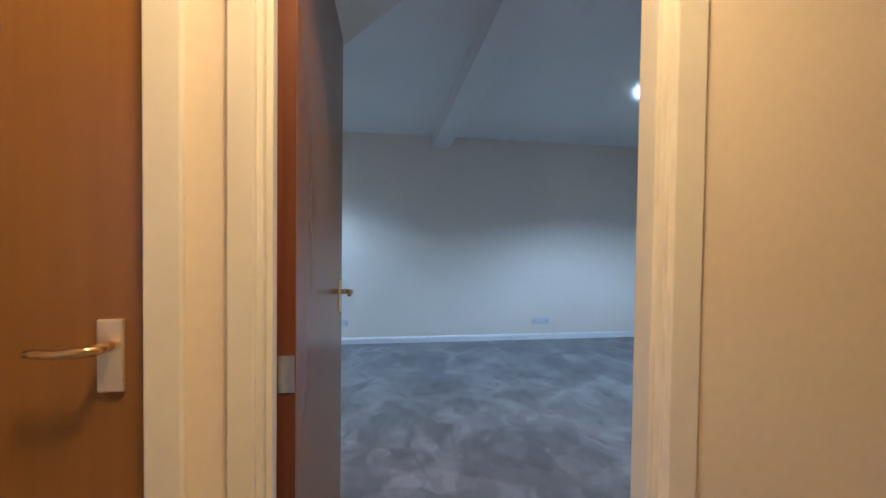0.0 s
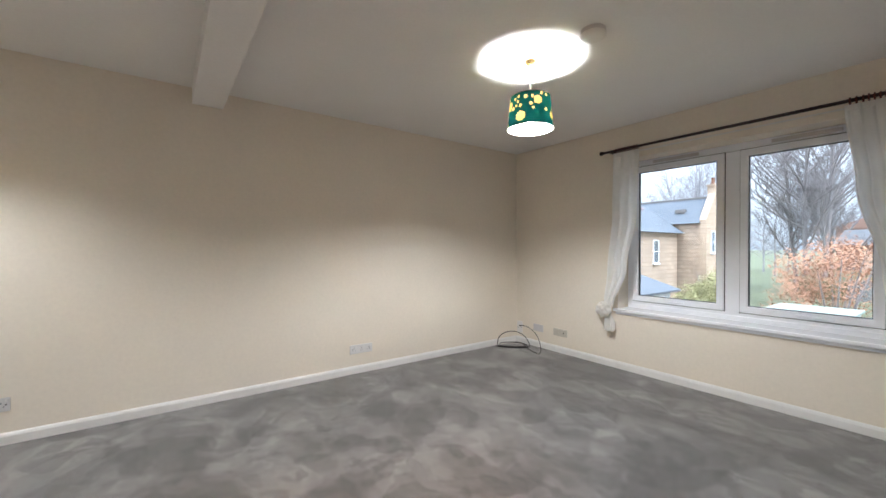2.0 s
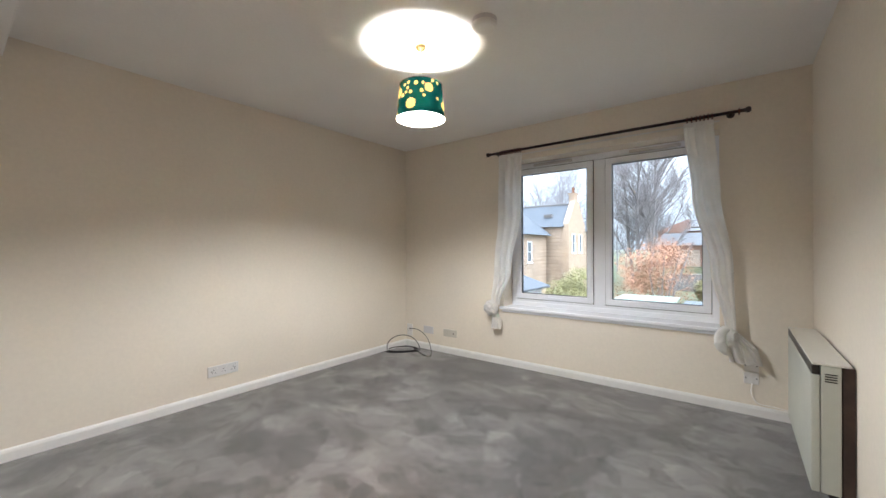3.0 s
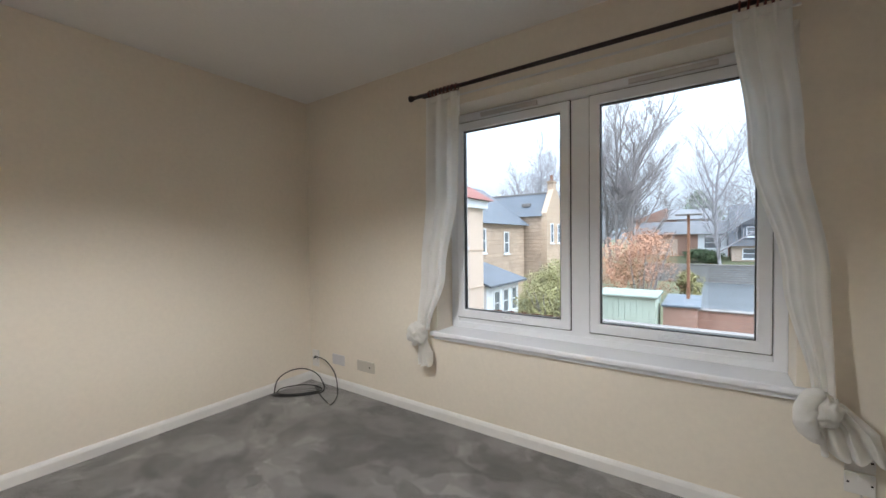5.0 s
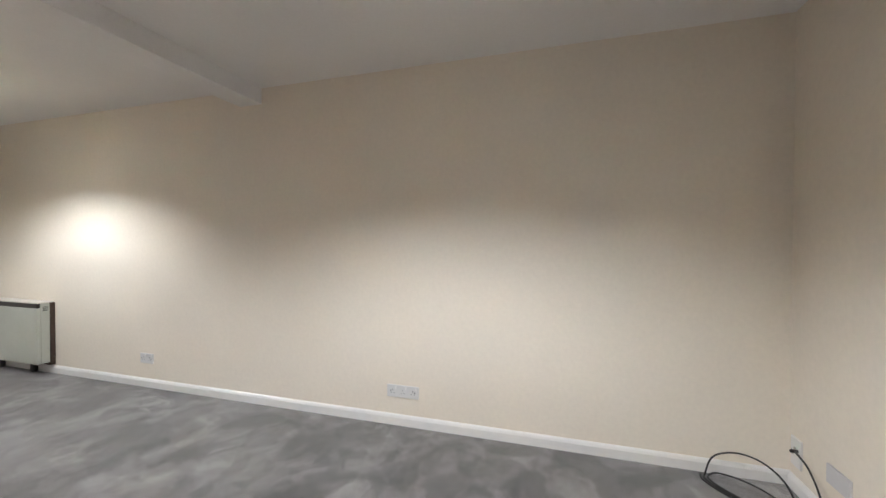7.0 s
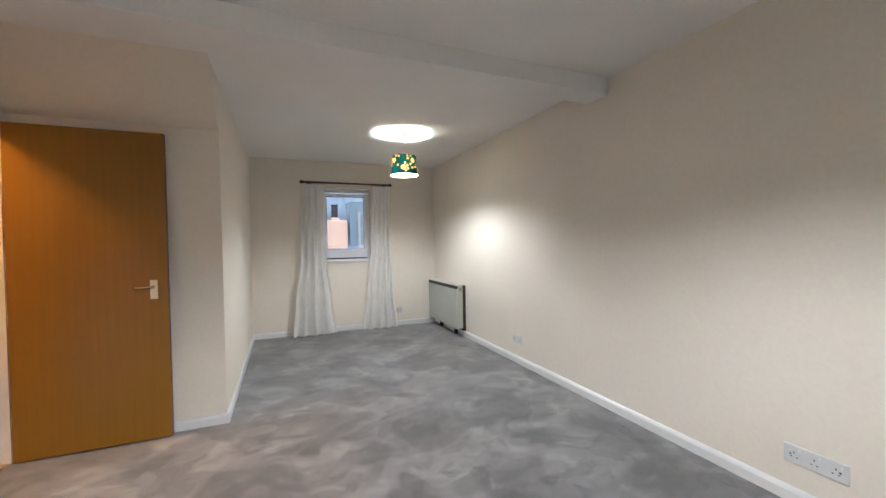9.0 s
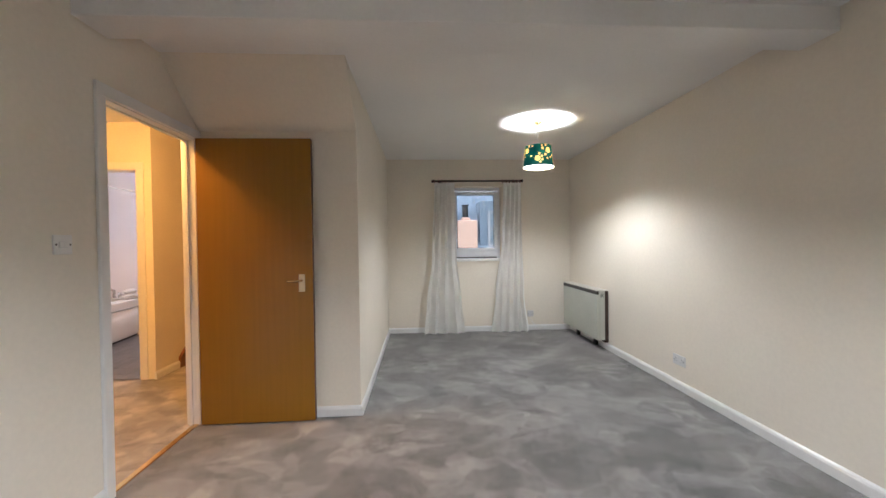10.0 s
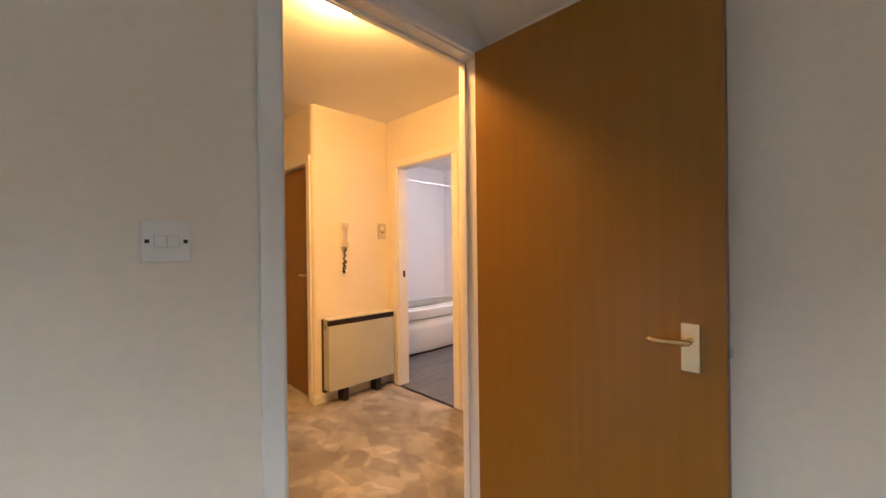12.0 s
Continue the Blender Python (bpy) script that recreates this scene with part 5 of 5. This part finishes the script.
a = [bm.verts.new(p) for p in ((16.2, 8.6, -0.78), (20.0, 8.6, -0.78), (19.2, 11.6, 0.35), (16.2, 11.6, 0.35))]
b = [bm.verts.new(v.co + Vector((0, 0, 0.09))) for v in a]
bm.faces.new(a)
bm.faces.new(b[::-1])
for k in range(4):
    bm.faces.new((a[k], a[(k + 1) % 4], b[(k + 1) % 4], b[k]))
part("roof", bm, SLATE, lean)
for x in (17.0, 17.9, 18.8):
    far_window(lean, x, x + 0.6, 8.9, 8.9, -2.1, -1.0, (0, -1))

# the rise beyond the road, with brick bungalows and a house with a dormer
bm = bmesh.new()
rise = [[bm.verts.new((x, y, z)) for x, z in ((45.1, GROUND - 0.1), (45.1, -1.55), (49.0, -0.9), (58.0, 0.2), (130.0, 2.0), (130.0, GROUND - 0.1))] for y in (-60.0, 9.5)]
bm.faces.new(rise[0])
bm.faces.new(rise[1][::-1])
for k in range(6):
    bm.faces.new((rise[0][k], rise[0][(k + 1) % 6], rise[1][(k + 1) % 6], rise[1][k]))
structure("ground_rise", bm, GRASS, "rough grass bank rising beyond the road", "ground")
w = thing("retaining_wall", (44.9, -10.0, GROUND), "low grey stone retaining wall along the road", "wall", kind="structure")
part("stonework", boxes((44.75, 45.15, -30.0, 6.5, GROUND, -1.42)), GREY_STONE, w)
part("coping", boxes((44.7, 45.2, -30.0, 6.5, -1.42, -1.32), bevel=0.02), COPING, w)
h = thing("bungalow", (53.0, 3.0, -0.8), "red brick bungalow with a low grey tiled roof", "house", "houses outside")
part("wall", boxes((50.0, 56.0, -0.4, 7.6, -1.0, 1.55)), BRICK, h)
part("roof", roof_mesh(49.5, 56.5, -0.9, 8.1, 1.5, 2.95, 0.3, "y"), GREY_TILE, h)
part("porch_wall", boxes((49.92, 50.0, -0.3, 2.2, -1.0, 1.5)), UPVC, h, "white panelled part of the wall")
part("garage_door", boxes((49.93, 50.0, 4.0, 6.4, -1.0, 1.0)), RENDER_WALL, h, "pale garage door")
far_window(h, 49.92, 49.92, 0.2, 1.7, 0.0, 1.2, (-1, 0))
h = thing("bungalow", (63.0, 5.0, 0.3), "red brick bungalow with a broad gable behind another", "house", "houses outside")
part("wall", boxes((60.0, 66.0, 1.4, 9.4, 0.0, 3.5)), BRICK, h)
part("roof", roof_mesh(59.5, 66.5, 0.9, 6.2, 3.45, 4.9, 0.2, "y"), GREY_TILE, h)
bm = bmesh.new()
g = [bm.verts.new(p) for p in ((59.9, 5.6, 3.3), (59.9, 10.0, 3.3), (59.9, 5.9, 5.0))]
g2 = [bm.verts.new(v.co + Vector((6.2, 0, 0))) for v in g]
bm.faces.new(g)
bm.faces.new(g2[::-1])
for k in range(3):
    bm.faces.new((g[k], g[(k + 1) % 3], g2[(k + 1) % 3], g2[k]))
part("gable", bm, BRICK, h)
far_window(h, 60.0, 60.0, 2.0, 4.6, 2.4, 3.3, (-1, 0), cross=False)
h = thing("house", (51.0, -5.0, -1.3), "house with a steep grey roof and a white dormer", "house", "houses outside")
part("wall", boxes((47.6, 55.0, -9.5, -0.5, -1.6, 0.35)), RENDER_WALL, h)
part("roof", roof_mesh(47.1, 55.5, -9.8, -0.25, 0.3, 4.4, 0.1, "y"), DARK_TILE, h)
part("dormer", boxes((47.7, 50.2, -3.1, -1.25, 0.9, 2.3)), LEAD, h)
part("dormer_roof", roof_mesh(47.5, 51.2, -3.3, -1.05, 2.3, 3.0, 0.0), DARK_TILE, h)
far_window(h, 47.7, 47.7, -2.75, -1.6, 1.15, 2.1, (-1, 0))
far_window(h, 47.6, 47.6, -2.4, -1.3, -0.9, 0.1, (-1, 0))

# garden walls, shed, bins, lamp
w = thing("garden_wall", (13.5, 0.0, GROUND), "low red brick garden wall with pale coping", "wall", kind="structure")
part("brickwork", boxes((14.2, 14.45, -4.0, 4.2, GROUND, -1.25)), BRICK, w)
part("coping", boxes((14.15, 14.5, -4.0, 4.2, -1.25, -1.20), bevel=0.01), COPING, w, "pale stone coping")
w = thing("garden_wall", (17.0, 0.0, GROUND), "red brick wall with a flat pale top", "wall", kind="structure")
part("brickwork", boxes((18.0, 18.3, -6.0, 2.4, GROUND, -1.30)), BRICK, w)
part("coping", boxes((17.95, 18.35, -6.0, 2.4, -1.30, -1.25), bevel=0.01), COPING, w, "pale stone coping")
w = thing("garden_fence", (16.0, 7.6, GROUND), "dark brown board fence", "fence", kind="structure")
for k in range(24):
    part("board", boxes((15.9, 15.93, 4.4 + 0.17 * k, 4.56 + 0.17 * k, GROUND, -1.55 - 0.02 * (k % 3))), EDGE_WOOD, w)
shed = thing("garden_shed", (16.8, 3.4, GROUND), "pale green wooden shed with a low roof", "shed")
part("wall", boxes((16.2, 17.8, 2.7, 4.5, GROUND, -0.74)), SHED_GREEN, shed)
for k in range(10):
    part("board", boxes((16.17, 16.2, 2.7 + 0.18 * k + 0.006, 2.7 + 0.18 * k + 0.174, GROUND, -0.75)), SHED_GREEN, shed)
part("roof", boxes((16.08, 17.95, 2.62, 4.6, -0.74, -0.66), bevel=0.02), material("pale_green_felt", (0.27, 0.31, 0.27), 0.8, grain=0.06, blotch=0.1), shed, "pale green felt roof")
store = thing("garden_store", (18.2, 2.1, GROUND), "low brick store with a flat grey felt roof", "outbuilding")
part("wall", boxes((16.9, 19.6, 1.6, 2.55, GROUND, -1.06)), BRICK, store)
part("roof", boxes((16.8, 19.7, 1.5, 2.6, -1.06, -0.98), bevel=0.02), LEAD, store, "flat grey felt roof")
for name, mat, x, y in (("wheelie_bin", BIN_BLUE, 14.3, 6.3), ("wheelie_bin", BIN_GREEN, 13.9, 6.95)):
    b = thing(name, (x, y, GROUND), "blue plastic wheelie bin in the yard" if mat is BIN_BLUE else "green plastic wheelie bin in the yard", "bin", "wheelie bins")
    part("body", boxes((x - 0.27, x + 0.27, y - 0.27, y + 0.27, GROUND + 0.05, GROUND + 0.93), bevel=0.03), mat, b)
    part("lid", boxes((x - 0.31, x + 0.31, y - 0.30, y + 0.30, GROUND + 0.93, GROUND + 1.04), bevel=0.03), mat, b)
    for s in (-0.2, 0.2):
        part("wheel", tube(bmesh.new(), [(x + 0.26, y + s - 0.03, GROUND + 0.1), (x + 0.26, y + s + 0.03, GROUND + 0.1)], 0.1, 14), BLACK, b)
lamp = thing("street_lamp", (18.5, 1.9, GROUND), "brown street lamp post with a flat pale head", "street lamp")
part("post", tube(bmesh.new(), [(18.5, 1.9, GROUND), (18.5, 1.9, -1.8), (18.5, 1.9, 2.0)], [0.08, 0.06, 0.045], 12), RUST, lamp)
part("head", boxes((18.25, 18.75, 1.5, 2.3, 2.0, 2.05), bevel=0.015), COPING, lamp, "flat pale lamp head")


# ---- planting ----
def bare_tree(label, x, y, height, seed, spread=0.5, lean=0.0, bark=HAZED_BARK):
    """A leafless tree: tapered trunk, limbs and many fine twigs."""
    rnd = random.Random(seed)
    t = thing("tree", (x, y, GROUND), label, "tree", "bare trees")
    trunk, twigs = bmesh.new(), bmesh.new()

    def grow(bm, p, way, length, r, level):
        pts, q, d = [p], p.copy(), way.copy()
        steps = 5 if level < 2 else 3
        for _ in range(steps):
            d = (d + Vector((rnd.uniform(-1, 1), rnd.uniform(-1, 1), rnd.uniform(-0.1, 0.7))) * (0.10 + 0.05 * level)).normalized()
            q = q + d * length / steps
            pts.append(q.copy())
        tube(bm, pts, [r * (1 - 0.55 * k / steps) for k in range(steps + 1)], (8, 6, 4, 3, 3)[level], cap=False)
        if level >= 4:
            return
        kids = (17, 9, 8, 6)[level]
        for k in range(kids):
            at = 0.16 + 0.84 * (k + rnd.random()) / kids if level == 0 else 0.25 + 0.75 * (k + rnd.random()) / kids
            i = min(int(at * steps), steps - 1)
            start = pts[i].lerp(pts[i + 1], at * steps - i)
            a = rnd.uniform(0, 2 * math.pi)
            out = Vector((math.cos(a), math.sin(a), rnd.uniform(0.0, 0.9)))
            grow(twigs, start, (d * 0.5 + out * spread * 1.6).normalized(), length * rnd.uniform(0.34, 0.54), r * 0.46 * (1.15 - at * 0.5), level + 1)

    grow(trunk, Vector((x, y, GROUND)), Vector((lean, 0, 1)).normalized(), height * 0.72, height * 0.0105, 0)
    part("trunk", trunk, bark, t, smooth=True)
    part("crown", twigs, bark, t, "fine leafless branches")
    return t


def leaves_on(bm, rnd, centre, size, count, leaf):
    for _ in range(count):
        d = Vector((rnd.gauss(0, 1), rnd.gauss(0, 1), rnd.gauss(0, 1))).normalized()
        k = rnd.uniform(0.45, 1.0) * (1 + 0.35 * noise.noise(d * 2.1 + Vector(centre)))
        p = Vector(centre) + Vector((d.x * size[0], d.y * size[1], d.z * size[2])) * k
        u = Vector((rnd.uniform(-1, 1), rnd.uniform(-1, 1), rnd.uniform(-1, 1))).normalized()
        w = u.orthogonal().normalized()
        s = leaf * rnd.uniform(0.6, 1.3)
        bm.faces.new([bm.verts.new(q) for q in (p - u * s, p + w * s * 0.45, p + u * s, p - w * s * 0.45)])


def shrub(name, label, category, x, y, z, size, count, leaf, mat, seed):
    """A bush of many leaves on a few stems."""
    rnd = random.Random(seed)
    t = thing(name, (x, y, GROUND), label, category, "garden shrubs")
    bm = bmesh.new()
    for k in range(9):
        a = rnd.uniform(0, 2 * math.pi)
        tip = Vector((x + size[0] * 0.7 * math.cos(a), y + size[1] * 0.7 * math.sin(a), z + size[2] * rnd.uniform(0.1, 0.9)))
        tube(bm, [(x, y, GROUND), Vector((x, y, GROUND)).lerp(tip, 0.5) + Vector((0, 0, 0.2)), tip], [0.05, 0.03, 0.008], 5, cap=False)
    part("stems", bm, BARK, t)
    bm = bmesh.new()
    for _ in range(12):
        c = (x + rnd.uniform(-0.6, 0.6) * size[0], y + rnd.uniform(-0.6, 0.6) * size[1], z + rnd.uniform(-0.6, 0.6) * size[2])
        leaves_on(bm, rnd, c, [s * rnd.uniform(0.35, 0.6) for s in size], count // 12, leaf)
    part("leaves", bm, mat, t)
    return t


for label, x, y, tall, seed, wide in (("tall leafless grey tree with a broad crown", 47.0, 9.4, 20.0, 11, 0.55), ("slim leafless tree in a close group", 46.5, 8.2, 18.0, 41, 0.42),
                                      ("tall leafless grey tree beside another", 50.0, 10.6, 19.0, 17, 0.5), ("dark leafless tree at the group's edge", 52.0, 8.7, 21.0, 47, 0.42)):
    bare_tree(label, x, y, tall, seed, wide, bark=BARK)
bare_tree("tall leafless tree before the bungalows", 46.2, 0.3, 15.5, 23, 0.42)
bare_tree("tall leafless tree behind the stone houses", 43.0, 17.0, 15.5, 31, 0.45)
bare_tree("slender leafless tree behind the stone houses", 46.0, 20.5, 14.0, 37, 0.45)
shrub("copper_shrub", "large shrub with coppery orange leaves", "shrub", 21.0, 3.75, -0.2, (1.7, 1.9, 2.0), 6400, 0.055, LEAF_COPPER, 5)
shrub("garden_shrub", "yellow-green garden shrub below the window", "shrub", 17.5, 6.7, -1.6, (1.5, 1.2, 1.1), 6600, 0.056, LEAF_YELLOW, 6)
shrub("garden_shrub", "brownish garden shrub behind the fence", "shrub", 22.0, 8.0, -1.0, (2.0, 1.2, 1.3), 5200, 0.062, LEAF_YELLOW, 8)
shrub("garden_shrub", "small yellow shrub by the road", "shrub", 22.0, 1.95, -0.9, (0.55, 0.5, 0.65), 1400, 0.07, LEAF_YELLOW, 9)
shrub("garden_hedge", "clipped dark green hedge before the bungalows", "hedge", 46.9, 1.5, -0.6, (0.7, 2.2, 0.8), 5000, 0.12, LEAF_GREEN, 10)
shrub("garden_shrub", "low yellow-green shrub beside the shed", "shrub", 19.0, 4.6, -1.9, (1.2, 1.2, 0.9), 3600, 0.056, LEAF_YELLOW, 12)
con = thing("conifer", (78.0, 2.6, GROUND), "green conifer far behind the roofs, haze put into its colour", "tree")
part("trunk", tube(bmesh.new(), [(78.0, 2.6, GROUND), (78.0, 2.6, 8.0)], [0.35, 0.05], 8), BARK, con)
bm, rnd = bmesh.new(), random.Random(4)
for k in range(16):
    z = 0.5 + 0.52 * k
    r = 5.2 * (1 - (k / 16) ** 1.5) + 0.2
    for j in range(6):
        a = rnd.uniform(0, 6.28)
        leaves_on(bm, rnd, (78.0 + r * 0.6 * math.cos(a), 2.6 + r * 0.6 * math.sin(a), z), (r * 0.5, r * 0.5, 0.6), 34, 0.3)
# Green needles lightened towards grey as painted-in distance haze
part("crown", bm, material("hazy_needles", (0.25, 0.28, 0.22), 0.9, grain=0.2, grain_scale=1.0), con)
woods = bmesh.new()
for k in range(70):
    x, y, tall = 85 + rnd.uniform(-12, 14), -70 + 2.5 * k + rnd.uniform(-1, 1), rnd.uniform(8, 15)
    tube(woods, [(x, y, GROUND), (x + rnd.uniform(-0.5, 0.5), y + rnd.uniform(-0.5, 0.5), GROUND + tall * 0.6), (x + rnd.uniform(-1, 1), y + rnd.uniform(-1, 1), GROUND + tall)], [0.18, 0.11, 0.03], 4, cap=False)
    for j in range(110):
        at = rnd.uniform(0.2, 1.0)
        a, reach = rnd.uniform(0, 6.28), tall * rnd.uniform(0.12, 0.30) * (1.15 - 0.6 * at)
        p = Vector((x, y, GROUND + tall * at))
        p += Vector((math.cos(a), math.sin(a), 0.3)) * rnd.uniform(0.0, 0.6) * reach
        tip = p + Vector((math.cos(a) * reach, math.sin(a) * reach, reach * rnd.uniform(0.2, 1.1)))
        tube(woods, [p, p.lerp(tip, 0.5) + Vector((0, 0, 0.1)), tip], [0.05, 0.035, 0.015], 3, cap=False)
# The distance haze over the woods is mixed into this bark colour
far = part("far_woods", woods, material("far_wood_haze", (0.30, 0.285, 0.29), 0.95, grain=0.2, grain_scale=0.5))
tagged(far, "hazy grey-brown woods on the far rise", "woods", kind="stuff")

# neighbour seen through the small window
PEACH = material("peach_brick_wall", (0.55, 0.33, 0.24), 0.9, grain=0.08, grain_scale=10, blotch=0.1, blotch_scale=1.0)
h = thing("house", (-13.0, 4.5, GROUND), "terraced house with peach walls and a slate roof", "house", "houses outside")
part("wall", boxes((-17.0, -10.5, -3.0, 12.0, GROUND, 0.8)), PEACH, h)
part("roof", roof_mesh(-17.3, -10.2, -3.3, 12.3, 0.8, 6.2, 0.1, "y"), SLATE, h)
part("eaves", boxes((-10.55, -10.18, -3.3, 12.3, 0.7, 0.8)), material("terracotta_verge", (0.42, 0.16, 0.10), 0.8, grain=0.1), h)
part("dormer", boxes((-13.5, -10.45, 4.22, 5.45, 0.9, 2.75)), LEAD, h, "lead-grey box dormer")
far_window(h, -10.45, -10.45, 4.5, 5.2, 1.15, 2.4, (1, 0), BARK)
part("dormer", boxes((-13.5, -10.45, 2.2, 3.36, 0.9, 2.6)), LEAD, h, "lead-grey box dormer")
far_window(h, -10.45, -10.45, 2.5, 3.25, 1.15, 2.3, (1, 0), BARK)
part("flue", tube(bmesh.new(), [(-10.9, 3.75, 2.2), (-10.9, 3.75, 2.62), (-10.9, 3.75, 2.66)], [0.11, 0.11, 0.15], 14), DARK_PLASTIC, h, "dark flue pipe")
part("flue_base", boxes((-11.6, -10.4, 3.42, 4.12, 0.75, 2.08), bevel=0.03), PEACH, h, "peach block under the flue")
part("flue_cap", boxes((-11.0, -10.72, 3.6, 3.9, 2.08, 2.2), bevel=0.03), PEACH, h)
